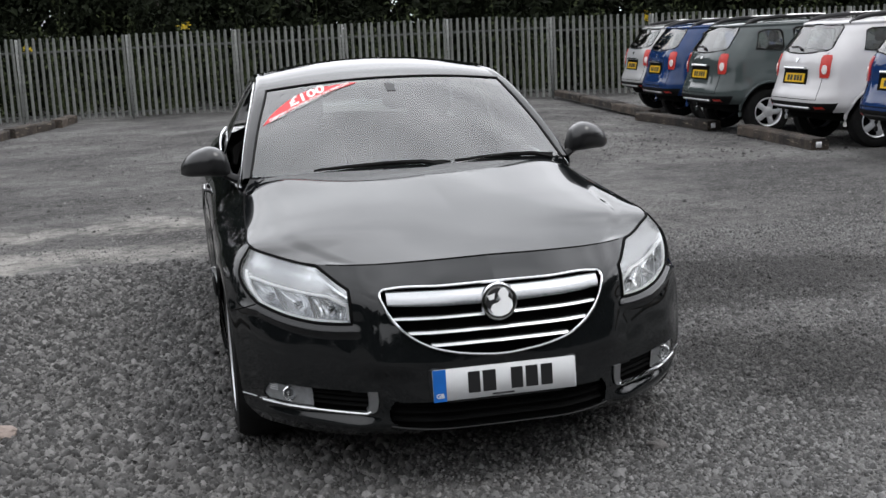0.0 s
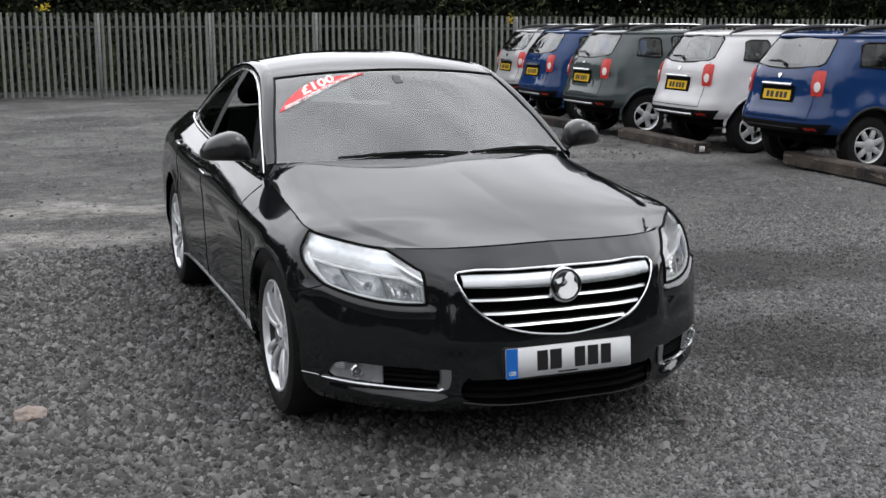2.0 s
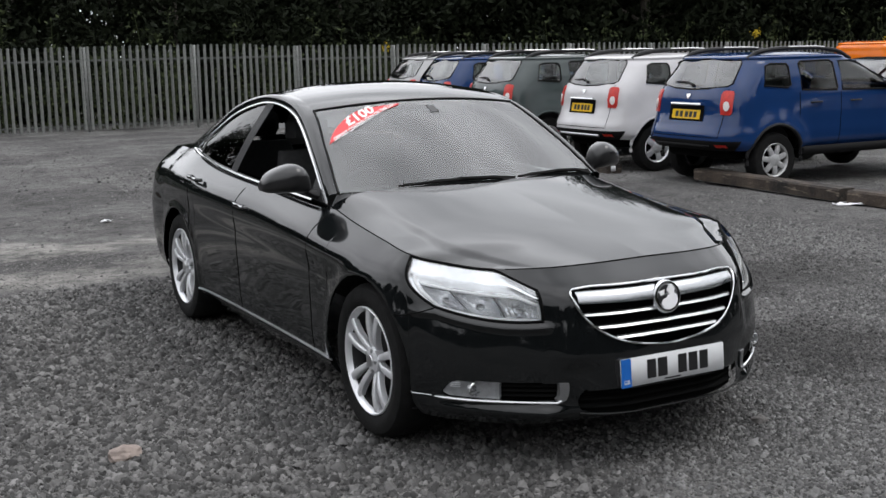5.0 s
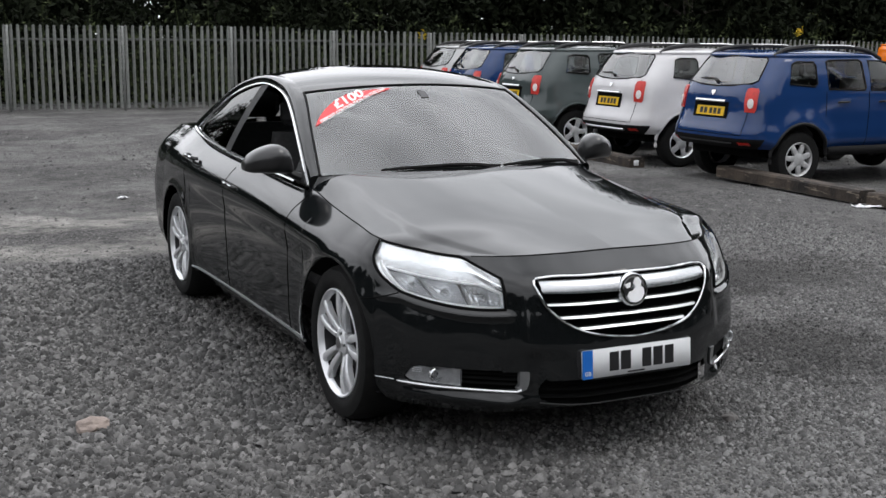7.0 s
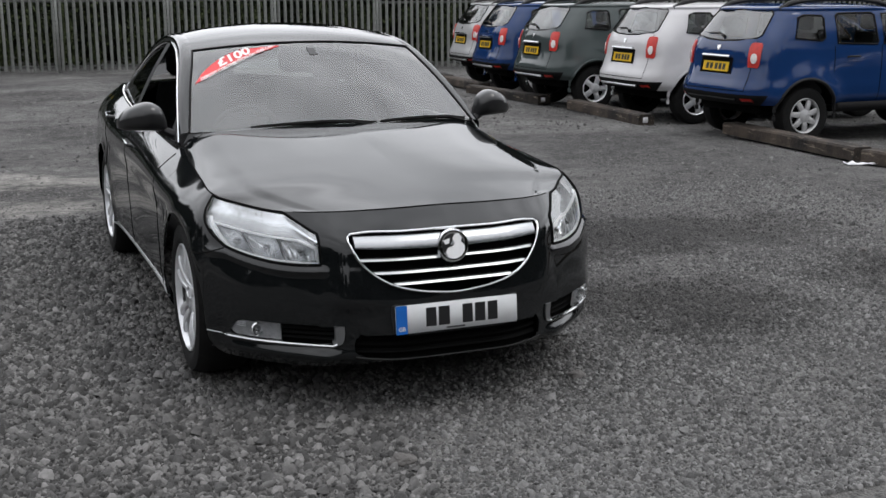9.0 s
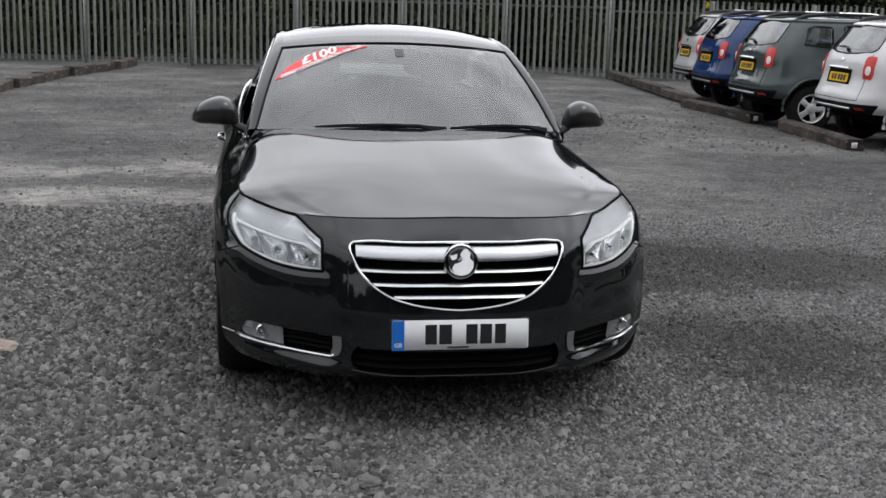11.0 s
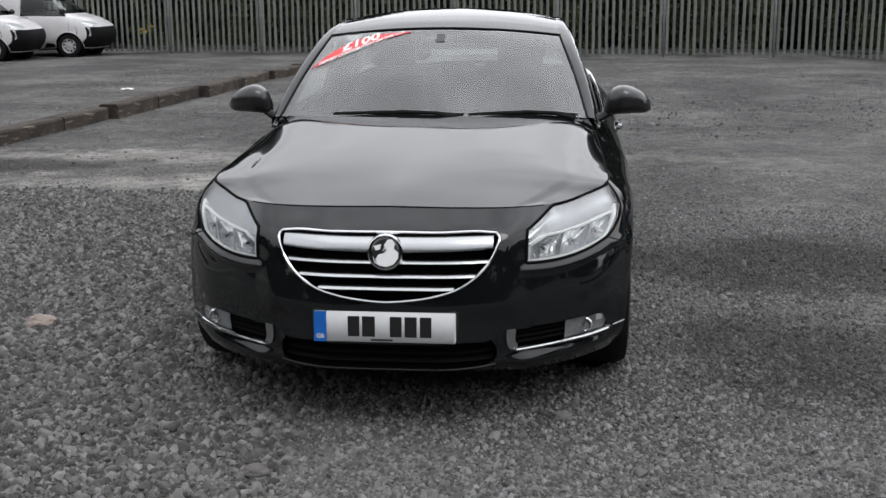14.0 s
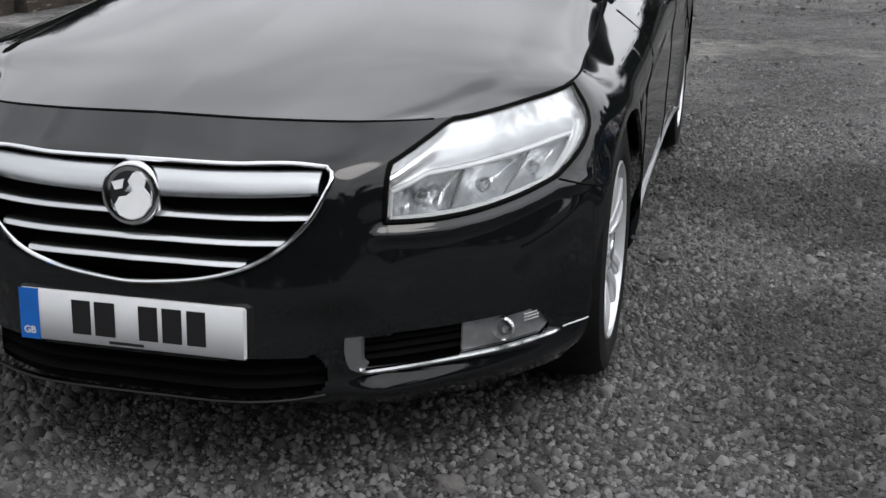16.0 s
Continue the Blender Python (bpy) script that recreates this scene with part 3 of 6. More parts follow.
part("screen_border", Geo().grid(lambda u, w: screen(u, w, -.006), span(0, 1, 70), span(-.99, .99, 161), lambda u, w: not clear_part(u, w)), INK, car)
g = Geo()
for sign in (1, -1):
    def rail(u, v, sign=sign):
        a, b = on(SL, u), on(GL, u)
        k = .018 * math.sin(math.pi * v)
        return sign * (lerp(a[0], b[0], v) + k), lerp(a[1], b[1], v), lerp(a[2], b[2], v) + k * .8
    g.grid(rail, span(0, 1, 70), span(0, 1, 10), flip=sign < 0)
part("roof_rail_panel", g, BLACK_PAINT, car, "black pillars and roof sides", angle=70)
for sign in (1, -1):
    def side_pane(u, v, sign=sign):
        a, b = on(BL, u), on(SL, u)
        k = .012 * math.sin(math.pi * v)
        return sign * (lerp(a[0], b[0], v) + k - .006), lerp(a[1], b[1], v), lerp(a[2], b[2], v)
    part("front_window", Geo().grid(side_pane, span(.02, .505, 24), span(.02, .07 if sign < 0 else 1, 10)), MID_GLASS, car, "wound-down side window" if sign < 0 else "")
    part("rear_side_window", Geo().grid(side_pane, span(.555, .86, 16), span(.02, 1, 10)), DARK_GLASS, car, "dark privacy glass")
    part("quarter_window", Geo().grid(side_pane, span(.875, .995, 8), span(.02, 1, 6)), DARK_GLASS, car, "dark privacy glass")
    for a, b in ((.505, .555), (.86, .875)):
        part("window_pillar", Geo().grid(lambda u, v: (lambda p: (p[0] + sign * .004, p[1], p[2]))(side_pane(u, v)), span(a, b, 4), span(0, 1, 10)), PLASTIC, car)
    chrome_line = [on(SL, u) for u in span(0, 1, 60)]
    part("window_chrome", Geo().tube([(sign * (x + (.001 if k < 18 else .004)), y + (.012 if k < 18 else 0), z) for k, (x, y, z) in enumerate(chrome_line)], .0058, 6), CHROME, car, "bright chrome window strip")
    sill_line = [on(BL, u) for u in span(1, .06, 48)]
    part("window_chrome", Geo().tube([(sign * (x + .012), y, z + .010) for x, y, z in sill_line], .0085, 6), CHROME, car, "bright chrome strip below the side windows")
    # strip between the belt and the body's top line
    g = Geo()

    def belt(u, v, sign=sign):
        a = body_lines(lerp(T[8], T[12] + .12, u))[6]
        b = on(BL, min(1, max(0, hermite([p[1] for p in BL], U8, min(max(a[1], 1.61), 3.81)))))
        return sign * lerp(a[0], b[0], v), lerp(a[1], b[1], v) if v < 1 else b[1], lerp(a[2], b[2], v)
    g.grid(belt, span(0, 1, 50), span(0, 1, 3), flip=sign < 0)
    part("belt_strip", g, BLACK_PAINT, car)
# boot deck and rear pillars' feet
g = Geo()


def deck(u, w):
    e = body_lines(lerp(T[12], T[16], u))[6]
    c = (0, lerp(4.15, 4.79, u), lerp(1.10, 1.03, u))
    q = abs(w)
    return (1 if w >= 0 else -1) * lerp(0, e[0], q) if u < 1 else 0, lerp(c[1], e[1], q ** 2), lerp(c[2], e[2], q ** 2)


g.grid(deck, span(0, .97, 30), span(-1, 1, 31))
part("boot_lid", g, BLACK_PAINT, car)
# cowl below the screen
g = Geo()
def cowl_pt(u, w):
    a, b = bonnet_pt(.995, w), screen(.02, w * .99)
    return lerp(a[0], b[0], u), lerp(a[1], b[1], u), lerp(a[2], b[2], u) - .012 * math.sin(math.pi * u) * (1 if abs(w) < .9 else 0)


part("cowl", g.grid(cowl_pt, span(0, 1, 5), span(-.9, .9, 41)), PLASTIC, car)
for sign in (1, -1):
    part("scuttle_corner", Geo().grid(cowl_pt, span(0, 1, 8), [sign * w for w in span(.895, 1, 10)], flip=sign < 0), BLACK_PAINT, car, angle=70)

part("screen_sensor", Geo().patch([(-.022, -.022), (.022, -.022), (.022, .022), (-.022, .022)], lambda a, b, h: screen(.855 + b * 2.2, a / .62, .002 + h), .001), INK, car, "small dark sensor behind the glass")

# wipers
for w0, w1 in ((-.62, .22), (.25, .93)):
    pts = [screen(lerp(.012, .032, math.sin(math.pi * k / 20)), lerp(w0, w1, k / 20), .012) for k in range(21)]
    wiper = part("wiper", Geo().tube(pts, [.006 + .004 * math.sin(math.pi * k / 20) for k in range(21)], 6), RUBBER, car)
    b = screen(.032, lerp(w0, w1, .5), .018)
    part("wiper_arm", Geo().tube([screen(-.02, w1 - .02, .008), screen(.012, lerp(w0, w1, .8), .02), b], [.013, .011, .008], 6), RUBBER, wiper)

# ---- nose parts ----
loop = [(x, z) for x, z in GRILLE] + [(-x, z) for x, z in GRILLE[-2:0:-1]]
ring = along([nose(x, z, .004) for x, z in loop] + [nose(*loop[0], .004)], 120)[:-1]
part("grille_surround", Geo().tube(ring, .0052, 8, closed=True), CHROME, car, "polished chrome surround")
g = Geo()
# a black sheet behind the slats paints the shade inside the grille
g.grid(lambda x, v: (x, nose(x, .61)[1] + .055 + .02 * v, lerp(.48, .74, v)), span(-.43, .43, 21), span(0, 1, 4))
part("grille_shade_sheet", g, VOID, car)


def bar_along(x0, x1, z, depth, h, out, n=25):
    rows = []
    for x in span(x0, x1, n):
        p = nose(x, z, out)
        rows.append([(x, p[1] + dy, z + dz) for dy, dz in ((depth, -h), (.001, -h), (0, -h * .7), (.006, h * .5), (.014, h), (depth, h))])
    return Geo().ring(rows, True, True)


rows = []
for x in span(-.388, .388, 41):
    a, b = .720 - .002 * abs(x), lerp(.662, .672, abs(x) / .388)
    rows.append([(x, nose(x, z, o)[1], z) for z, o in ((b, -.04), (b, -.004), (lerp(a, b, .85), .004), (lerp(a, b, .5), .007), (lerp(a, b, .1), .001), (a, -.006), (a, -.04))])
part("grille_top_bar", Geo().ring(rows, True, True), BRUSHED, car, "broad brushed chrome bar")
for z, hw in ((.628, .372), (.578, .325), (.534, .25)):
    part("grille_slat", bar_along(-hw, hw, z, .04, .0065, -.004, 31), BRUSHED, car, "chrome slat")
tilt = pose(0, .083, .664, -9)
badge = part("emblem", Geo().lathe([(.03, .062), (.0, .068), (-.012, .0675), (-.019, .064), (-.021, .058), (-.0175, .047)], 48, "y").move(tilt), CHROME, car, "round chrome emblem ring")
part("emblem_face", Geo().lathe([(-.0160, .048), (-.0168, .03), (-.0172, .0005)], 48, "y").move(tilt), INK, badge)
blob = [(-.022, -.046), (.004, -.052), (.030, -.044), (.047, -.022), (.046, .000), (.032, .014), (.036, .030), (.024, .046), (.008, .044), (-.004, .026), (.010, .010), (-.006, -.004), (-.024, -.008), (-.034, -.026)]
part("emblem_figure", Geo().patch(blob, lambda a, b, h: (a, -.018 - h, b), .004, 2).move(tilt), LAMP_RIM, badge)
part("emblem_figure", Geo().patch([(-.042, .022), (-.014, .030), (-.018, .010), (-.034, .006)], lambda a, b, h: (a, -.018 - h, b), .003).move(tilt), LAMP_RIM, badge)

# number plate
plate_pose = pose(0, .020, .397, -4)
plate = part("number_plate", Geo().box((-.26, 0, -.056), (.26, .012, .056), .004).move(plate_pose), PLATE_WHITE, car, "white number plate with a blue band")
part("plate_band", Geo().box((-.26, -.0015, -.056), (-.214, .003, .056)).move(plate_pose), PLATE_BLUE, plate)
for a, b in ((-.135, -.092), (-.082, -.035), (.02, .063), (.074, .118), (.13, .172)):
    part("plate_bar", Geo().box((a, -.0015, -.035), (b, .003, .040)).move(plate_pose), INK, plate)
part("plate_bar", Geo().box((-.05, -.0015, -.050), (.03, .003, -.044)).move(plate_pose), INK, plate)
part("plate_holder", Geo().box((-.27, .036, .335), (.27, .09, .46), .01), PLASTIC, car)

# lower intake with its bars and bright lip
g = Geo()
# black sheet and black slats: the opening's shade is in their colour
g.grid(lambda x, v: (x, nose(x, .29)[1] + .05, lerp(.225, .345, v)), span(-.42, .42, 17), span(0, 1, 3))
part("intake_shade_sheet", g, VOID, car)
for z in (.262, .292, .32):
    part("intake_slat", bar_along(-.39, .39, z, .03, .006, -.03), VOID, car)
lip = [nose(x, .234 + .012 * (abs(x) / .4) ** 4, .004) for x in span(-.40, .40, 40)]
part("intake_lip", Geo().tube(lip, .003, 6), LIP, car, "thin satin trim line")

# fog lamps in their recesses
for sign in (1, -1):
    mir = Matrix.Diagonal((sign, 1, 1, 1))
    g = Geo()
    # black sheet and louvres paint the shade within the recess
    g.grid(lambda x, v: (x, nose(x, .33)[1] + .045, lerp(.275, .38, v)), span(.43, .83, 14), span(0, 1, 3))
    recess = part("fog_shade_sheet", g.move(mir), VOID, car)
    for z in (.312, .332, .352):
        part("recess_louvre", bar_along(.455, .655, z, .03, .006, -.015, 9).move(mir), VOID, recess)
    fog_poly = [(.650, .296), (.72, .296), (.792, .298), (.806, .306), (.812, .318), (.808, .334), (.798, .350), (.780, .361), (.75, .366), (.70, .367), (.654, .367)]
    fog = part("fog_lamp", Geo().patch(fog_poly, lambda a, b, h: nose(a, b, h - .004), .006, 4).move(mir), LENS, car, "clear fog lamp")
    fog.visible_shadow = False
    part("fog_bowl", Geo().patch(fog_poly, lambda a, b, h: nose(a, b, -.008 - .020 * (1 - min(1, math.hypot((a - .728) / .085, (b - .332) / .04))) - .002 * abs(math.sin(math.atan2(b - .332, a - .728) * 9))), .001, 12).move(mir), LAMP_BODY, fog, "pale fluted bowl")
    c = nose(.728, .333, .0)
    part("fog_projector", Geo().lathe([(.012, .027), (-.008, .029), (-.012, .024), (-.002, .020)], 24, "y", (c[0], c[1] + .012, c[2])).move(mir), REFLECTOR, fog)
    part("fog_bulb", Geo().lathe([(-.006, .001), (-.004, .012), (.004, .018), (.010, .020)], 20, "y", (c[0], c[1] + .012, c[2])).move(mir), CHROME, fog)
    for z in (.338, .346, .354):
        part("fog_flute", Geo().tube([nose(x, z, -.007) for x in span(.768, .795, 5)], .0022, 5).move(mir), LAMP_RIM, fog)
    blade = [(.440, .368), (.472, .368), (.4695, .335), (.470, .312), (.478, .302), (.474, .291), (.460, .289), (.447, .298), (.441, .315), (.438, .34)]
    part("fog_blade", Geo().patch(blade, lambda a, b, h: nose(a, b, h - .012), .020, 3).move(mir), BLADE, car, "satin silver blade beside the louvres")
    strip = [skin(s, .2875) for s in span(s_of_x(.462, .2875), s_of_x(.835, .2875), 34)]
    part("fog_trim", Geo().tube([(x, y - .008, z + (.008 if k == 0 else 0)) for k, (x, y, z) in enumerate(strip)], [.0075] * 32 + [.006, .003], 8, flat=.9).move(mir), CHROME, car, "chrome trim under the fog lamp")
    part("shut_line", Geo().tube([skin(s, .289) for s in span(s_of_x(.84, .289), 1.13, 14)], .0025, 6).move(mir), SATIN, car)

# headlamps
for sign in (1, -1):
    mir = Matrix.Diagonal((sign, 1, 1, 1))

    def lamp_pt(a, b, out=0.0):
        s, z = lamp_edge(a, b)
        x, y, z = skin(s, z)
        n = Vector((.45 + .25 * a, -.85 + .25 * a, .35)).normalized()
        return x + n.x * out, y + n.y * out, z + n.z * out
    lamp = part("headlamp", Geo().grid(lambda a, b: lamp_pt(a, b, .003), span(0, 1, 36), span(0, 1, 16)).move(mir), LENS, car, "large clear headlamp")
    lamp.visible_shadow = False
    part("lamp_bowl", Geo().grid(lambda a, b: lamp_pt(.01 + .98 * a, .01 + .54 * b, -.050 - .03 * math.sin(math.pi * a)), span(0, 1, 36), span(0, 1, 10)).move(mir), LAMP_BODY, lamp)
    # the pale upper cover, hollowed along its length, over a bright ledge
    part("lamp_brow", Geo().grid(lambda a, b: lamp_pt(a, lerp(.535 + .03 * a, .975, b), -.006 - .016 * math.sin(math.pi * b) ** 1.5 * (1 - .6 * a)), span(.012, .985, 40), span(0, 1, 14)).move(mir), LAMP_CHROME, lamp, "pale upper cover of the headlamp")
    part("lamp_divider", Geo().tube([lamp_pt(a, .50 + .03 * a, -.005) for a in span(.02, .86, 24)], [.0075] * 24, 8, flat=.8).move(mir), LAMP_RIM, lamp, "bright strip across the headlamp")
    part("lamp_frame", Geo().tube([lamp_pt(.022, b, -.006) for b in span(.5, .05, 8)] + [lamp_pt(a, .045, -.006) for a in span(.04, .88, 26)] + [lamp_pt(lerp(.90, .93, b), b, -.006) for b in span(.07, .62, 8)], .0065, 8).move(mir), LAMP_RIM, lamp, "bright rim of the headlamp")
    part("lamp_side", Geo().grid(lambda a, b: lamp_pt(a, b, -.007), span(.87, .985, 6), span(.04, .58, 10)).move(mir), LAMP_CHROME, lamp)
    # a turn-signal bay by the grille, then two bowls with bulbs
    for a0, a1, deep, flutes in ((.035, .33, .040, 6), (.345, .62, .055, 3), (.635, .865, .050, 5)):
        unit = part("lamp_reflector", Geo().grid(lambda a, b: lamp_pt(lerp(a0, a1, a), lerp(.06, .485, b), -.009 - deep * (math.sin(math.pi * a) * math.sin(math.pi * b)) ** .6 - .0035 * abs(math.sin(flutes * math.pi * a))), span(0, 1, flutes * 8 + 1), span(0, 1, 14)).move(mir), REFLECTOR, lamp, "fluted chrome reflector")
        c = lamp_pt((a0 + a1) / 2, .27, -.030)
        part("bulb_shield", Geo().lathe([(-.016, .001), (-.014, .011), (-.004, .016), (.012, .017)], 16, "y").move(Matrix.Translation(c)).move(mir), CHROME, unit)
        part("lamp_partition", Geo().grid(lambda a, b: lamp_pt(a1 + .008 + .004 * a, lerp(.06, .485, b), -.006 - .03 * a), span(0, 1, 3), span(0, 1, 6)).move(mir), LAMP_RIM, lamp)
    edge = [lamp_pt(a, 0, .001) for a in span(0, 1, 30)] + [lamp_pt(1, b, .001) for b in span(.1, .95, 10)] + [lamp_pt(a, 1, .001) for a in span(1, 0, 34)] + [lamp_pt(0, b, .001) for b in span(.9, .1, 6)]
    part("lamp_gap", Geo().tube(edge, .0058, 8, closed=True).move(mir), VOID, lamp)

# mirrors
for sign in (1, -1):
    mir = Matrix.Diagonal((sign, 1, 1, 1))
    prof = along([(.825, 1.745, 1.01, .030, .034), (.85, 1.74, 1.04, .058, .062), (.90, 1.745, 1.055, .080, .075), (.965, 1.765, 1.051, .080, .067), (1.02, 1.79, 1.036, .064, .049), (1.050, 1.805, 1.022, .03, .020)], 22)
    rows = []
    for x, y, z, ry, rz in prof:
        rows.append([(x, y + ry * math.copysign(abs(math.cos(t)) ** .8, math.cos(t)), z + rz * math.copysign(abs(math.sin(t)) ** .8, math.sin(t)) * (1.0 if math.sin(t) > 0 else .85)) for t in (2 * math.pi * k / 28 for k in range(28))])
    door_mirror = part("door_mirror", Geo().ring(rows, True, True).move(mir), MIRROR_SHELL, car, "black door mirror housing")
    part("mirror_foot", Geo().tube(along([(.775, 1.71, .965), (.81, 1.72, .978), (.865, 1.735, 1.01)], 8), [.030, .028, .026, .025, .024, .024, .023, .022], 10, flat=.8).move(mir), PLASTIC, door_mirror)
    part("mirror_sail", Geo().patch([(1.625, .948), (1.80, .962), (1.80, 1.05), (1.745, 1.03)], lambda a, b, h: (.788 - (b - .95) * .42 + h, a, b), .016).move(mir), PLASTIC, car)
    # handles
    for y, z in ((2.50, .845), (3.315, .925)):
        x0 = .905
        pts = along([(x0 - .006, y - .10, z - .002), (x0 + .022, y - .08, z), (x0 + .026, y, z + .004), (x0 + .02, y + .08, z + .006), (x0 - .008, y + .10, z + .006)], 14)
        handle = part("door_handle", Geo().tube(pts, .011, 8).move(mir), BLACK_PAINT, car)
        part("handle_strip", Geo().tube([(p[0] + .006, p[1], p[2] + .008) for p in pts[2:-2]], .0045, 6).move(mir), CHROME, handle)
    part("wing_badge", Geo().box((.900, 1.435, .708), (.917, 1.49, .742), .003).move(mir), CHROME, car, "small chrome wing badge")
    part("side_repeater", Geo().box((.900, 1.225, .728), (.915, 1.265, .745), .005).move(mir), INK, car)
    part("sill_strip", Geo().tube([(lambda p: (p[0] + .004, p[1], p[2]))(skin(s, .262)) for s in span(T[7] + .03, T[11] - .03, 30)], .005, 6).move(mir), SATIN, car, "thin bright sill strip")


# wheels
def saloon_wheel(name, x, y, sign, steer=0.0):
    hub = new(name)
    hub.parent = car
    hub.matrix_basis = pose(x * sign, y, HUB_Z, 0, 0, steer) @ Matrix.Diagonal((sign, 1, 1, 1))
    part("tyre", Geo().lathe([(-.20, .235), (-.215, .25), (-.222, .29), (-.212, .322), (-.19, .335), (-.14, .338), (-.06, .338), (-.02, .333), (.006, .318), (.014, .285), (.008, .248), (-.004, .236)], 72), RUBBER, hub)
    part("rim", Geo().lathe([(-.004, .236), (.006, .238), (.009, .232), (.002, .224), (-.018, .216)], 64), ALLOY, hub)
    part("barrel", Geo().lathe([(-.018, .216), (-.03, .212), (-.12, .205), (-.2, .215), (-.2, .235)], 48), SHADED_BARREL, hub, "inside of the rim, its shade put into a dark colour")
    part("brake_disc", Geo().lathe([(-.10, .05), (-.10, .15), (-.115, .15), (-.115, .05)], 40), SHADED_BARREL, hub)
    # a black disc paints the shade behind the spokes
    part("wheel_well", Geo().lathe([(-.17, .21), (-.175, .001)], 40), VOID, hub)
    for k in range(5):
        for d in (-1, 1):
            base, tip = .055, .226
            g = Geo()
            rows = []
            for q in span(0, 1, 7):
                r = lerp(base, tip, q)
                c = d * lerp(.015, .047, q)
                hw = lerp(.012, .0185, q)
                xo = .000 - .020 * (1 - q) + .012 * math.sin(math.pi * q)
                rows.append([(xo - .03, c - hw, r), (xo - .005, c - hw, r), (xo, c - hw * .6, r), (xo, c + hw * .6, r), (xo - .005, c + hw, r), (xo - .03, c + hw, r)])
            g.ring(rows, True, True)
            part("spoke", g.move(pose(0, 0, 0, 72 * k + 11)), ALLOY, hub)
    part("hub_cap", Geo().lathe([(-.05, .06), (-.014, .058), (-.008, .045), (-.004, .036), (-.003, .001)], 36), ALLOY, hub)
    part("centre_badge", Geo().lathe([(-.004, .028), (.0005, .026), (.0015, .001)], 28), SATIN, hub)
    for k in range(5):
        part("wheel_nut", Geo().lathe([(-.02, .009), (-.004, .009), (-.003, .001)], 8, centre=(0, .045 * math.cos(1.257 * k + .6), .045 * math.sin(1.257 * k + .6))), SATIN, hub)
    return hub


for y in AXLES:
    for sign in (1, -1):
        saloon_wheel("wheel", .902, y, sign)
        g = Geo().lathe([(.30, .372), (.93, .372)], 40, "x", (0, y, HUB_Z), caps=False)
        g.v = [(x * sign, yy, max(z, .2)) for x, yy, z in g.v]
        g.v = [(x if abs(x) < .6 else sign * (.86), yy, z) for x, yy, z in g.v]
        part("arch_liner", g, PLASTIC, car)

# cabin inside
part("cabin_floor", Geo().box((-.72, 1.5, .28), (.72, 3.9, .42), .03), FABRIC, car)
part("dashboard", Geo().grid(lambda u, w: (w * .70, lerp(1.62, 2.02, u) - .12 * (1 - w * w), lerp(.955, .94, u) + .04 * math.sin(math.pi * u) - .25 * max(0, u - .85) / .15), span(0, 1, 14), span(-1, 1, 21)), DASH, car)


def seat(x, y, wide=.25):
    s = part("seat", Geo().box((x - wide, y - .25, .42), (x + wide, y + .25, .60), .06), FABRIC, car, "dark cloth seat")
    g = Geo()
    rows = []
    for q in span(0, 1, 8):
        z, yy, hw, t = lerp(.55, 1.10, q), y + .20 + .18 * q, wide * (1 - .25 * q ** 3), .075 - .03 * q
        rows.append([(x + hw * math.copysign(abs(math.cos(a)) ** .5, math.cos(a)), yy + t * math.copysign(abs(math.sin(a)) ** .6, math.sin(a)), z) for a in (2 * math.pi * k / 20 for k in range(20))])
    part("backrest", g.ring(rows, True, True), FABRIC, s)
    part("headrest", Geo().box((x - .13, y + .36, 1.13), (x + .13, y + .46, 1.30), .04), FABRIC, s)


for x in (-.37, .37):
    seat(x, 2.45)
    seat(x, 3.25)
wheel_ring = [(-.37 + .185 * math.cos(t), 2.02 - .07 * math.sin(t), .90 + .17 * math.sin(t)) for t in (2 * math.pi * k / 32 for k in range(32))]
steering = part("steering_wheel", Geo().tube(wheel_ring, .015, 8, closed=True), PLASTIC, car)
part("steering_hub", Geo().box((-.46, 1.98, .86), (-.28, 2.03, .94), .02), PLASTIC, steering)
part("rear_view_mirror", Geo().box((-.12, 2.06, 1.285), (.12, 2.09, 1.35), .015), PLASTIC, car)
part("aerial", Geo().tube([(0, 3.42, 1.405), (0, 3.50, 1.50)], [.006, .003], 6), PLASTIC, car)


# price sticker in the corner of the screen
def sticker_pt(x, u, h):
    q = on(GL, u * 2 / 7)[0]
    return screen(u, x / q, .002 + h)


red = along([(-.648, .545), (-.60, .66), (-.52, .785), (-.45, .865), (-.38, .915), (-.28, .935), (-.16, .948), (-.30, .855), (-.47, .72), (-.648, .545)], 50)[:-1]
sticker = part("price_sticker", Geo().patch(red, sticker_pt, .001, 5), STICKER_RED, car, "red corner price sticker with white lettering")


def lettering(text, size, at, parent, mat, name="lettering"):
    """Words in the built-in font, bent onto a surface by at(a, b)."""
    cu = bpy.data.curves.new(name, "FONT")
    cu.body, cu.size, cu.align_x, cu.align_y = text, size, "CENTER", "CENTER"
    cu.offset = size * 0.03
    tmp = new("tmp", cu)
    me = bpy.data.meshes.new_from_object(tmp.evaluated_get(bpy.context.evaluated_depsgraph_get()))
    bpy.data.objects.remove(tmp)
    bpy.data.curves.remove(cu)
    for v in me.vertices:
        v.co = at(v.co.x, v.co.y)
    me.materials.clear()
    me.materials.append(mat)
    ob = new(name, me)
    ob.parent = parent
    return ob


def sticker_text(cx, cu, slope, wide=1.0):
    return lambda a, b: sticker_pt(cx + a * .93 * wide - b * .12, cu + (a * wide * slope + b) * 2.25, .004)


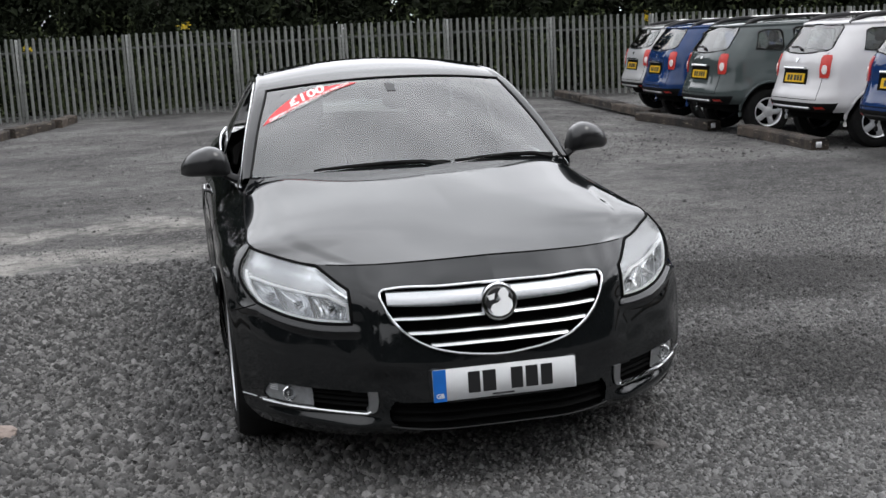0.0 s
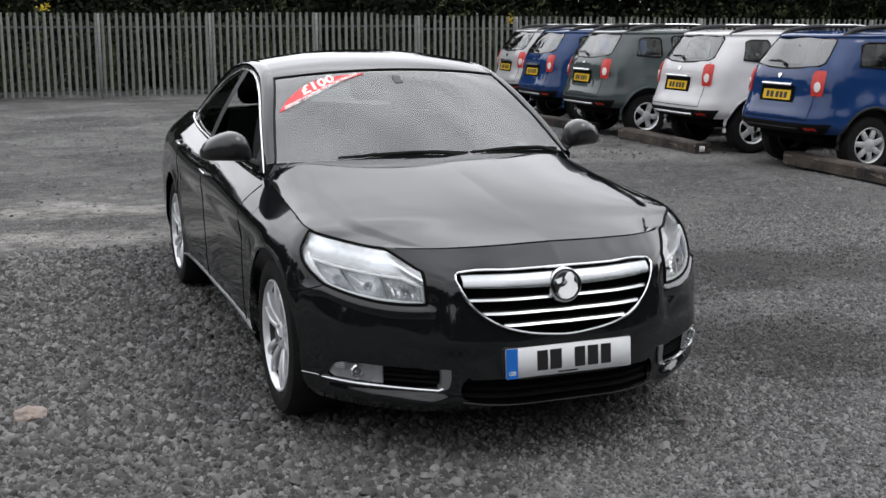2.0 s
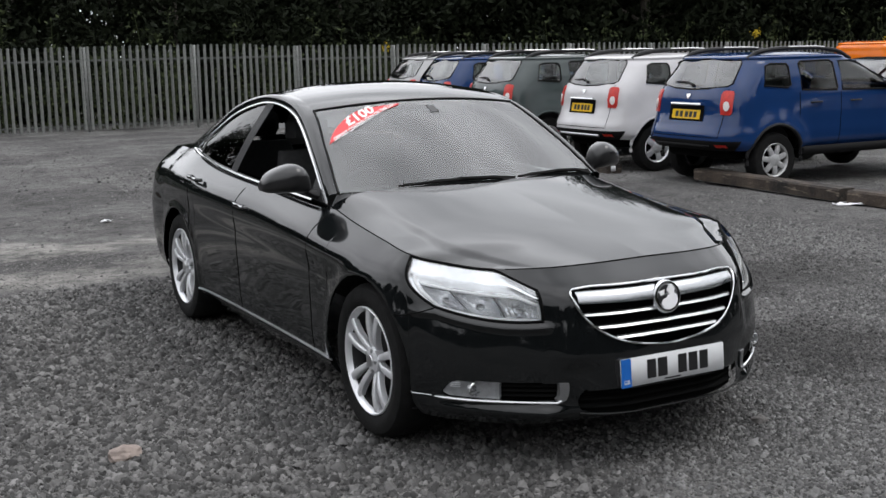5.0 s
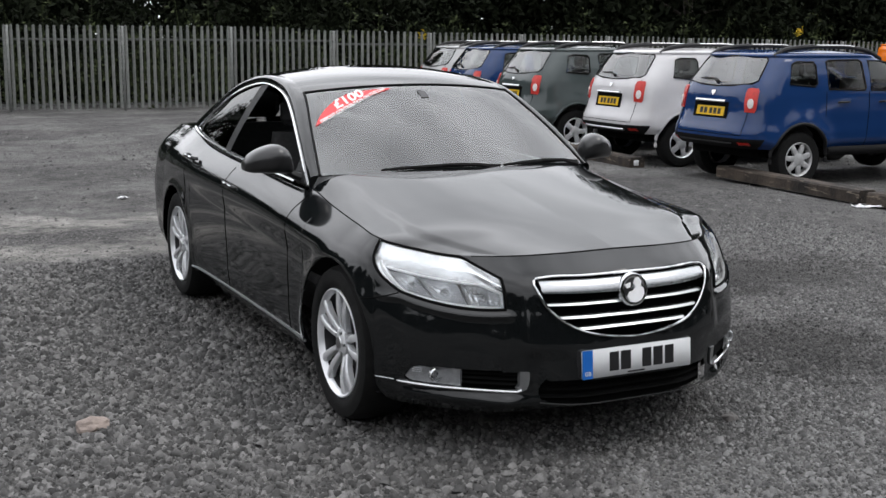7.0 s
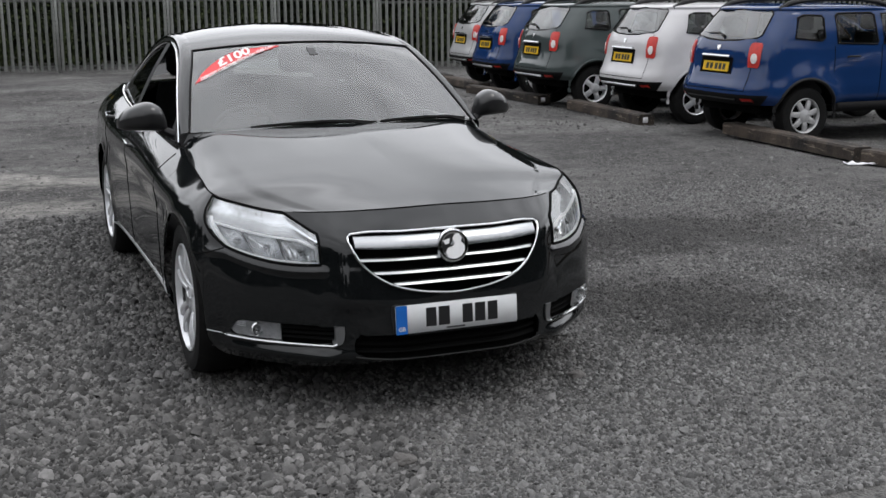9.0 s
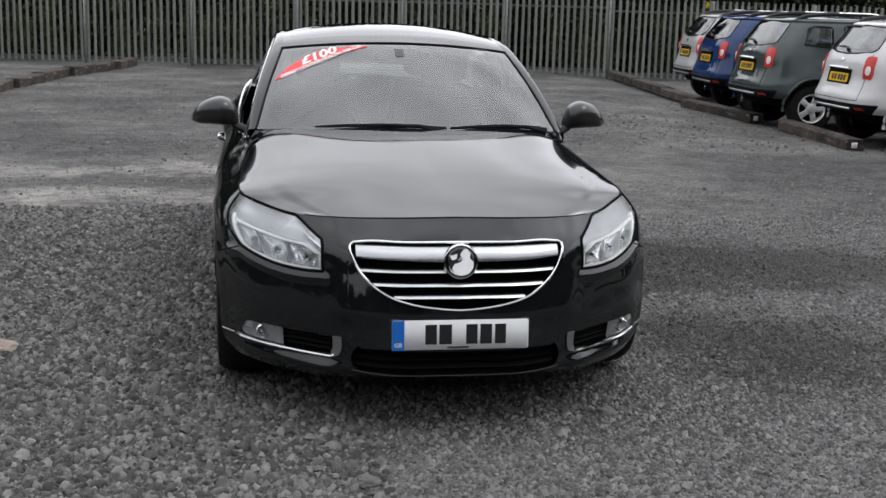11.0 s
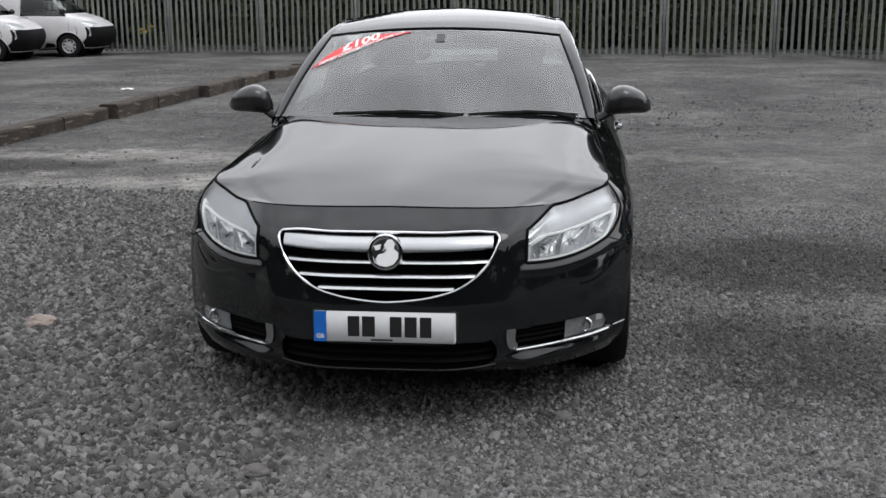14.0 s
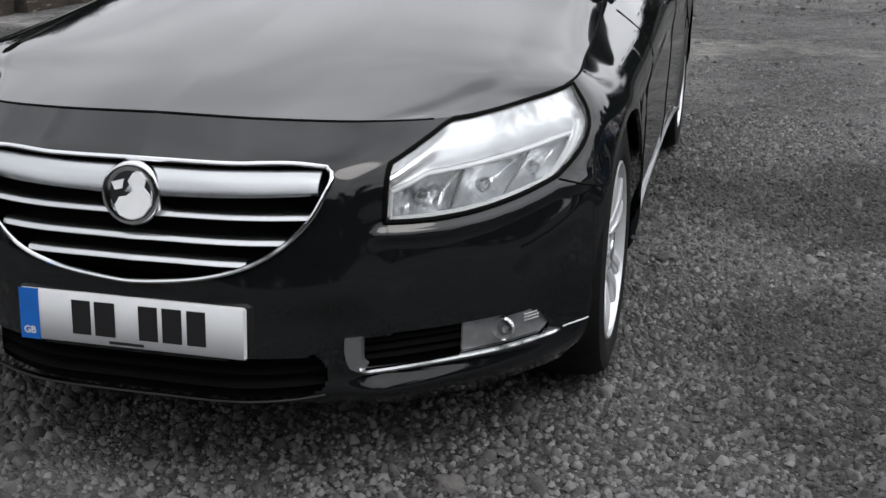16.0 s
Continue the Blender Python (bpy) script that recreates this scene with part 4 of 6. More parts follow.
lettering("£100", .056, sticker_text(-.415, .832, .33, 1.75), sticker, STICKER_WHITE)
lettering("DEPOSIT CONTRIBUTION ON THIS CAR", .0215, sticker_text(-.405, .765, .355, 1.15), sticker, STICKER_WHITE)
lettering("GB", .022, lambda a, b: tuple(plate_pose @ Vector((-.237 + a, -.003, -.036 + b))), plate, PLATE_WHITE)

# ---- yard ----
DAMP = ((2.4, 2.9, 1.7, .7), (-4.6, 6.4, 1.2, .35), (1.75, 1.1, .7, .7), (3.9, 1.2, 1.0, .55), (3.3, .3, .7, .3))


def damp_areas(nt, co, base):
    """Damp, darker ground: the same places for the yard and its stones."""
    def calc(op, a, b):
        x = nt.nodes.new("ShaderNodeMath")
        x.operation = op
        for k, v in enumerate((a, b)):
            if isinstance(v, (int, float)):
                x.inputs[k].default_value = v
            else:
                nt.links.new(v, x.inputs[k])
        return x.outputs["Value"]
    sep = nt.nodes.new("ShaderNodeSeparateXYZ")
    nt.links.new(co.outputs["Object"], sep.inputs["Vector"])
    wob = nt.nodes.new("ShaderNodeTexNoise")
    wob.inputs["Scale"].default_value, wob.inputs["Detail"].default_value, wob.inputs["Roughness"].default_value = 1.6, 8, .78
    nt.links.new(co.outputs["Object"], wob.inputs["Vector"])
    for cx, cy, rx, ry in DAMP:
        d = calc("ADD", calc("POWER", calc("ABSOLUTE", calc("DIVIDE", calc("SUBTRACT", sep.outputs["X"], cx), rx), 0), 2.0), calc("POWER", calc("ABSOLUTE", calc("DIVIDE", calc("SUBTRACT", sep.outputs["Y"], cy), ry), 0), 2.0))
        d = calc("ADD", d, calc("MULTIPLY", calc("SUBTRACT", wob.outputs["Fac"], .5), 4.2))
        r = nt.nodes.new("ShaderNodeMapRange")
        r.interpolation_type = "SMOOTHSTEP"
        r.inputs["From Min"].default_value, r.inputs["From Max"].default_value = 1.45, .25
        nt.links.new(d, r.inputs["Value"])
        damp = nt.nodes.new("ShaderNodeMix")
        damp.data_type, damp.blend_type = "RGBA", "MULTIPLY"
        nt.links.new(calc("MULTIPLY", r.outputs["Result"], .92), damp.inputs["Factor"])
        nt.links.new(base, damp.inputs["A"])
        damp.inputs["B"].default_value = (.38, .37, .365, 1)
        base = damp.outputs["Result"]
    return base


def ground_material():
    m = bpy.data.materials.new("gravel_yard")
    m.use_nodes = True
    nt = m.node_tree
    p = nt.nodes["Principled BSDF"]
    p.inputs["Roughness"].default_value = 0.92
    co = nt.nodes.new("ShaderNodeTexCoord")

    def noise_node(scale, detail=6, rough=.6):
        n = nt.nodes.new("ShaderNodeTexNoise")
        n.inputs["Scale"].default_value, n.inputs["Detail"].default_value, n.inputs["Roughness"].default_value = scale, detail, rough
        nt.links.new(co.outputs["Object"], n.inputs["Vector"])
        return n

    def ramp(src, a, ca, b, cb):
        r = nt.nodes.new("ShaderNodeValToRGB")
        r.color_ramp.elements[0].position, r.color_ramp.elements[0].color = a, (*ca, 1)
        r.color_ramp.elements[1].position, r.color_ramp.elements[1].color = b, (*cb, 1)
        nt.links.new(src, r.inputs["Fac"])
        return r

    def mix(kind, fac, a, b):
        x = nt.nodes.new("ShaderNodeMix")
        x.data_type, x.blend_type = "RGBA", kind
        if isinstance(fac, float):
            x.inputs["Factor"].default_value = fac
        else:
            nt.links.new(fac, x.inputs["Factor"])
        nt.links.new(a, x.inputs["A"])
        nt.links.new(b, x.inputs["B"])
        return x.outputs["Result"]
    vor = nt.nodes.new("ShaderNodeTexVoronoi")
    vor.inputs["Scale"].default_value = 34
    nt.links.new(co.outputs["Object"], vor.inputs["Vector"])
    vor2 = nt.nodes.new("ShaderNodeTexVoronoi")
    vor2.inputs["Scale"].default_value = 85
    nt.links.new(co.outputs["Object"], vor2.inputs["Vector"])
    grey = ramp(vor.outputs["Color"], .0, (.016, .0155, .0155), 1.0, (.105, .102, .100))
    fine = ramp(vor2.outputs["Color"], .0, (.35, .35, .35), 1.0, (1.55, 1.55, 1.55))
    stones = mix("MULTIPLY", 1.0, grey.outputs["Color"], fine.outputs["Color"])
    dust = ramp(noise_node(40, 5).outputs["Fac"], .3, (.096, .094, .093), .7, (.155, .152, .149))
    patch = ramp(noise_node(.5, 5, .55).outputs["Fac"], .42, (0, 0, 0), .62, (1, 1, 1))
    base = mix("MIX", patch.outputs["Color"], stones, dust.outputs["Color"])
    sep = nt.nodes.new("ShaderNodeSeparateXYZ")
    nt.links.new(co.outputs["Object"], sep.inputs["Vector"])

    def calc(op, a, b):
        x = nt.nodes.new("ShaderNodeMath")
        x.operation = op
        for k, v in enumerate((a, b)):
            if isinstance(v, (int, float)):
                x.inputs[k].default_value = v
            else:
                nt.links.new(v, x.inputs[k])
        return x.outputs["Value"]

    def step(v, a, b):
        x = nt.nodes.new("ShaderNodeMapRange")
        x.interpolation_type = "SMOOTHSTEP"
        x.inputs["From Min"].default_value, x.inputs["From Max"].default_value = a, b
        nt.links.new(v, x.inputs["Value"])
        return x.outputs["Result"]
    wob = noise_node(.9, 6, .7).outputs["Fac"]
    breaks = noise_node(1.7, 7, .72).outputs["Fac"]
    # wheel tracks worn to pale dust across the yard
    for y0, slope, half, x_on, x_off, amount in ((7.15, .0, .55, -1.2, 4.2, .75), (5.55, .05, .60, -1.6, .4, .78), (3.4, .3, .5, -3.2, -1.6, .45)):
        yy = calc("SUBTRACT", calc("SUBTRACT", sep.outputs["Y"], y0), calc("MULTIPLY", calc("ADD", sep.outputs["X"], 2.5), slope))
        off = calc("ABSOLUTE", calc("ADD", yy, calc("ADD", calc("MULTIPLY", calc("SUBTRACT", wob, .5), 2.6), calc("MULTIPLY", calc("SUBTRACT", breaks, .5), 1.6))), 0)
        band = calc("MULTIPLY", step(off, half, .08), step(sep.outputs["X"], x_off, x_on))
        band = calc("MULTIPLY", band, step(breaks, .30, .50))
        pale = ramp(noise_node(30, 5).outputs["Fac"], .3, (.22, .212, .198), .7, (.33, .32, .30))
        base = mix("MIX", calc("MULTIPLY", band, amount), base, pale.outputs["Color"])
    base = damp_areas(nt, co, base)
    mott = ramp(noise_node(5.0, 8, .8).outputs["Fac"], .32, (.52, .52, .52), .66, (1.42, 1.42, 1.40))
    base = mix("MULTIPLY", 1.0, base, mott.outputs["Color"])
    blot = ramp(noise_node(1.1, 9, .75).outputs["Fac"], .36, (.66, .65, .65), .64, (1.27, 1.27, 1.26))
    base = mix("MULTIPLY", 1.0, base, blot.outputs["Color"])
    speck = nt.nodes.new("ShaderNodeTexVoronoi")
    speck.inputs["Scale"].default_value = 14
    nt.links.new(co.outputs["Object"], speck.inputs["Vector"])
    dots = ramp(speck.outputs["Distance"], .10, (.45, .45, .45), .26, (1, 1, 1))
    base = mix("MULTIPLY", .7, base, dots.outputs["Color"])
    tone = ramp(noise_node(.22, 4).outputs["Fac"], .3, (.82, .82, .83), .7, (1.12, 1.11, 1.1))
    base = mix("MULTIPLY", 1.0, base, tone.outputs["Color"])
    nt.links.new(base, p.inputs["Base Color"])
    add = nt.nodes.new("ShaderNodeMath")
    add.operation = "ADD"
    nt.links.new(vor.outputs["Distance"], add.inputs[0])
    nt.links.new(vor2.outputs["Distance"], add.inputs[1])
    inv = nt.nodes.new("ShaderNodeMath")
    inv.operation = "MULTIPLY"
    inv.inputs[1].default_value = -1.0
    nt.links.new(add.outputs["Value"], inv.inputs[0])
    b = nt.nodes.new("ShaderNodeBump")
    b.inputs["Strength"].default_value, b.inputs["Distance"].default_value = 0.8, 0.02
    nt.links.new(inv.outputs["Value"], b.inputs["Height"])
    nt.links.new(b.outputs["Normal"], p.inputs["Normal"])
    return m


GROUND = ground_material()


def ground_z(x, y):
    """Gentle unevenness of the yard."""
    return 0.012 * noise.noise((x * .8, y * .8, 3.1)) - 0.012 - .07 * smooth((x - 6.1) / 1.1) - max(0, min(.2, .012 * (x - 8)))


g = Geo()
xs = [-400, -120, -45] + span(-25, 30, 180) + [60, 150, 400]
ys = [-400, -120, -40] + span(-12, 32, 150) + [60, 150, 400]
g.grid(lambda x, y: (x, y, ground_z(x, y) if -25 <= x <= 30 and -12 <= y <= 32 else ground_z(x, 0) - .01), xs, ys)
tagged(part("ground", g, GROUND, None, weld=False), "grey gravel yard with dusty worn patches", "ground", kind="structure")

# ---- palisade fence ----
F_Y0, F_SLOPE, F_BAY, F_PHASE, F_H = 23.5, -.12, 2.40, .365, 1.88
f_len = math.hypot(1, F_SLOPE)


def fence_at(d):
    """The point d metres along the fence from x = 0."""
    x = d / f_len
    y = F_Y0 + F_SLOPE * x
    return x, y


fence = thing("fence", "galvanised steel palisade fence with split pointed pales", "fence")


def pale_geo():
    w, t = .034, .012
    sec = [(-w, t), (-w * .55, -t * .4), (-w * .2, -t), (w * .2, -t), (w * .55, -t * .4), (w, t), (w * .55, t * .1), (0, -t * .2), (-w * .55, t * .1)]
    rows = [[(x, y, z) for x, y in sec] for z in (.05, F_H - .10)]
    rows.append([(x * .72, y, F_H - .06) for x, y in sec])
    rows.append([(x * 1.05, y - .004, F_H - .035) for x, y in sec])
    rows.append([(x * .12, y - .012, F_H) for x, y in sec])
    return Geo().ring(rows, True, True)


pale_mesh = mesh_of("pale", pale_geo(), GALV, True, 35)
fix_normals(pale_mesh)
post_mesh = mesh_of("post", Geo().box((-.028, .0, -.1), (.028, .06, F_H - .02), .006), GALV)
D0, D1, N_PALE = F_PHASE - 8 * F_BAY, F_PHASE + 20 * F_BAY, 16
rest = Geo()
count = 0
for bay in range(-10, 22):
    d = F_PHASE + bay * F_BAY
    x, y = fence_at(d)
    x9, y9 = fence_at(d + F_BAY)
    f_ang = math.degrees(math.atan2(y9 - y, x9 - x))
    post = new("post", post_mesh)
    post.parent, post.matrix_basis = fence, pose(x, y, ground_z(x, y), 0, 0, f_ang)
    for z in (.14, F_H - .32):
            # rails take the darker steel, with their shade in the colour
            part("rail", Geo().box((0, .015, z - .025), (F_BAY, .030, z + .025), .003).move(pose(x, y, ground_z(x + 1, y), 0, 0, f_ang)), SHADED_GALV, fence)
    for k in range(N_PALE):
        q = d + (k + .5) * F_BAY / N_PALE
        px, py = fence_at(q)
        m = pose(px, py - .012, ground_z(px, py) + random.uniform(-.008, .008), 0, random.uniform(-.4, .4), f_ang)
        if -5 <= bay <= 12:
            pale = new("pale", pale_mesh)
            pale.parent, pale.matrix_basis = fence, m
        else:
            n0 = len(rest.v)
            p = pale_geo()
            rest.v += [tuple(m @ Vector(v)) for v in p.v]
            rest.f += [tuple(i + n0 for i in f) for f in p.f]
tagged(part("far_pale", rest, GALV, fence), kind="stuff")


# ---- timber sleepers that edge the bays ----
def sleeper(a, b, w=.22, h=.13, z0=-.02, lean=0.0):
    (x0, y0), (x1, y1) = a, b
    n = math.hypot(x1 - x0, y1 - y0)
    seed = x0 * 3.7 + y0
    rows = []
    for q in span(0, 1, 14):
        k = 1 + .10 * noise.noise((q * n * 2.5, seed, 0))
        e = .012 * noise.noise((q * n * 3, seed, 5))
        r = .02
        sec = [(-w / 2 * k, 0), (-w / 2 * k, h - r), (-w / 2 * k + r, h + e), (w / 2 - r, h + e * .5), (w / 2, h - r + e), (w / 2, 0)]
        rows.append([(q * n, s, z) for s, z in sec])
    ob = part("timber_sleeper", Geo().ring(rows, True, True), TIMBER, None, angle=30)
    ob.matrix_basis = pose(x0, y0, z0, lean, 0, math.degrees(math.atan2(y1 - y0, x1 - x0)))
    return tagged(ob, "weathered dark timber sleeper lying on the gravel", "sleeper", "sleepers edging the parking bays")


left = [(-5.75, 2.6), (-5.6, 5.1), (-5.42, 7.65), (-5.15, 10.2), (-4.92, 13.2), (-4.69, 16.55), (-4.25, 19.7), (-3.62, 21.9), (-3.3, 23.6)]
for k, ((a, b), (c, d)) in enumerate(zip(left, left[1:])):
    e = (.07, .09, .04)[k % 3]
    mid = .5 + .04 * (-1) ** k
    m0, m1 = lerp(a, c, mid), lerp(b, d, mid)
    sleeper((a + e, b + .03), (m0 + .01, m1 - .015), h=.19 - .014 * (k % 3), w=.25)
    sleeper((m0 + .02, m1 + .015), (c - e * .5, d - .04), h=.165 + .012 * (k % 2), w=.235, lean=1.5)
right = [((6.66, 11.35), (6.42, 8.95)), ((6.48, 14.7), (6.60, 12.2)), ((7.33, 19.85), (7.10, 17.3)), ((7.62, 22.5), (7.36, 20.0)), ((7.0, 17.15), (6.80, 14.9)), ((6.86, 7.75), (6.62, 5.2)), ((6.62, 5.1), (6.55, 2.6)), ((6.5, 2.5), (6.4, -.1))]
for k, (a, b) in enumerate(right):
    log = sleeper(a, b, h=.135)
    if k < 2:
        n = math.dist(a, b)
        part("end_mark", Geo().box((n - .002, -.05, .03), (n + .006, .02, .10), .002), PAPER, log, "white mark on the sawn end")


# ---- other vehicles: bodies built from level outlines ----
class Shell:
    """A body from levels (height, tail, nose, half width); x runs forward from one axle."""

    def __init__(self, levels, n=5.0, flare=0.0, ends=9.0):
        self.z = [l[0] for l in levels]
        self.cols = [[l[k] for l in levels] for k in (1, 2, 3)]
        self.n, self.flare, self.ends = n, flare, ends

    def at(self, z):
        z = min(max(z, self.z[0]), self.z[-1])
        return [hermite(self.z, c, z) for c in self.cols]

    def size(self, z):
        """Middle, straight half length, length of the rounded ends and half width at a height."""
        a, b, w = self.at(z)
        l = (b - a) / 2
        e = min(l, self.ends)
        return (a + b) / 2, l - e, e, w

    def side(self, x, z, h=0.0):
        c, f, e, w = self.size(z)
        q = min(.999, max(0, (abs(x - c) - f) / e))
        return x, w * (1 - q ** self.n) ** (1 / self.n) + h, z

    def end(self, y, z, h=0.0, front=False):
        c, f, e, w = self.size(z)
        q = min(.999, abs(y / w))
        d = f + e * (1 - q ** self.n) ** (1 / self.n)
        return (c + d + h if front else c - d - h), y, z

    def round(self, t, z, h=0.0):
        """The outline at the angle t, h metres outside."""
        c, f, e, w = self.size(z)
        co, si = math.cos(t), math.sin(t)
        k = 2 - 2 / self.n
        out = Vector((math.copysign(abs(co) ** k, co) / e, math.copysign(abs(si) ** k, si) / w, 0)).normalized()
        x = c + f * min(1, max(-1, co / .15)) + e * math.copysign(abs(co) ** (2 / self.n), co)
        return x + out.x * h, w * math.copysign(abs(si) ** (2 / self.n), si) + out.y * h, z

    def mesh(self, arches, hub, radius, drop=()):
        g = Geo()

        def fn(t, z):
            x, y, _ = self.round(t, z)
            if self.flare and abs(y) > .5:
                d = min(abs(math.hypot(x - ax, z - hub) - radius) for ax in arches)
                y += math.copysign(self.flare * math.exp(-(d / .13) ** 2), y)
            return x, y, z

        def keep(t, z):
            x, y, _ = fn(t, z)
            if abs(y) > .5 and any(math.hypot(x - ax, z - hub) < radius for ax in arches):
                return False
            return not any(inside(poly, x if kind == "side" else y, z) and (abs(y) > .4 if kind == "side" else (x < self.at(z)[0] + .5) if kind == "rear" else (x > self.at(z)[1] - 1.0)) for kind, poly in drop)
        zs = []
        for a, b in zip(self.z, self.z[1:]):
            zs += span(a, b, 8)[:-1]
        zs.append(self.z[-1])
        # even spacing along the outline rather than in angle
        pts = [Vector(fn(t, self.z[3])) for t in span(0, 2 * math.pi, 4001)]
        acc, total = [0.0], 0.0
        for p, q in zip(pts, pts[1:]):
            total += (q - p).length
            acc.append(total)
        ts = [float(np.interp(total * i / 300, acc, span(0, 2 * math.pi, 4001))) for i in range(301)]
        g.grid(fn, ts, zs, keep, flip=True)
        top = self.z[-1]
        n0 = len(g.v)
        g.v += [fn(t, top) for t in ts[:-1]]
        g.f.append(tuple(range(n0, n0 + 300)))
        return g


def both(fn):
    for sign in (1, -1):
        fn(sign, Matrix.Diagonal((1, sign, 1, 1)))


def road_wheel(parent, x, y, sign, r, width, spokes, mat, hole=.5):
    hub = new("wheel")
    hub.parent = parent
    hub.matrix_basis = pose(x, y * sign, r) @ Matrix.Diagonal((1, sign, 1, 1))
    q = r * .62
    part("tyre", Geo().lathe([(-width, q), (-width - .005, r * .8), (-width + .02, r * .97), (-width * .5, r), (-.03, r * .985), (-.004, r * .93), (.006, r * .8), (-.006, q)], 48, "y"), RUBBER, hub)
    rim = part("rim", Geo().lathe([(-.006, q), (.002, q * .97), (-.012, q * .9), (-.06, q * .86), (-width, q * .86)], 40, "y"), mat, hub)
    part("wheel_back", Geo().lathe([(-.08, q * .88), (-.085, .001)], 30, "y"), VOID, hub)
    for k in range(spokes):
        rows = []
        for v in span(0, 1, 4):
            rr, hw, o = lerp(r * .14, q * .93, v), lerp(.035, hole * q / spokes * 1.9, v), .012 * math.sin(math.pi * v) - .014
            rows.append([(-hw, o - .03, rr), (-hw, o - .006, rr), (-hw * .6, o, rr), (hw * .6, o, rr), (hw, o - .006, rr), (hw, o - .03, rr)])
        part("spoke", Geo().ring(rows, True, True).move(pose(0, 0, 0, 0, 360 / spokes * k + 20, 0)), mat, hub)
    part("hub_cap", Geo().lathe([(-.04, r * .24), (-.01, r * .23), (.0, r * .17), (.004, .001)], 24, "y"), mat, hub)
    return hub


SUV = Shell([(0.460, -0.680, 3.360, 0.778), (0.520, -0.745, 3.460, 0.816), (0.620, -0.765, 3.490, 0.831), (0.760, -0.715, 3.460, 0.831), (0.891, -0.675, 3.380, 0.831), (1.010, -0.665, 3.180, 0.821), (1.086, -0.650, 2.820, 0.812), (1.140, -0.630, 2.400, 0.802), (1.216, -0.590, 2.070, 0.787), (1.379, -0.470, 1.720, 0.744), (1.509, -0.365, 1.440, 0.695), (1.574, -0.290, 1.200, 0.642), (1.601, -0.100, 0.870, 0.486)], 4.0, .045, .52)
SUV_AX, SUV_R = (0.0, 2.673), .338
SUV_REAR_WIN = [(-.58, 1.216), (-.3, 1.189), (0, 1.178), (.3, 1.189), (.58, 1.216), (.63, 1.249), (.57, 1.487), (.53, 1.520), (0, 1.536), (-.53, 1.520), (-.57, 1.487), (-.63, 1.249)]
SUV_SCREEN = [(-.66, 1.184), (.66, 1.184), (.60, 1.455), (.54, 1.498), (-.54, 1.498), (-.60, 1.455)]
SUV_QUARTER = [(-.16, 1.216), (.20, 1.184), (.25, 1.216), (.25, 1.433), (.22, 1.466), (-.02, 1.471), (-.10, 1.444)]
SUV_DOOR_R = [(.42, 1.151), (.98, 1.135), (1.00, 1.162), (.97, 1.466), (.92, 1.493), (.46, 1.487), (.42, 1.466)]
SUV_DOOR_F = [(1.08, 1.135), (1.90, 1.118), (1.915, 1.140), (1.60, 1.368), (1.42, 1.460), (1.28, 1.482), (1.08, 1.482)]


SUV_BODY = SUV.mesh(SUV_AX, SUV_R, .418, [("rear", SUV_REAR_WIN), ("front", SUV_SCREEN)] + [("side", p) for p in (SUV_QUARTER, SUV_DOOR_R, SUV_DOOR_F)])


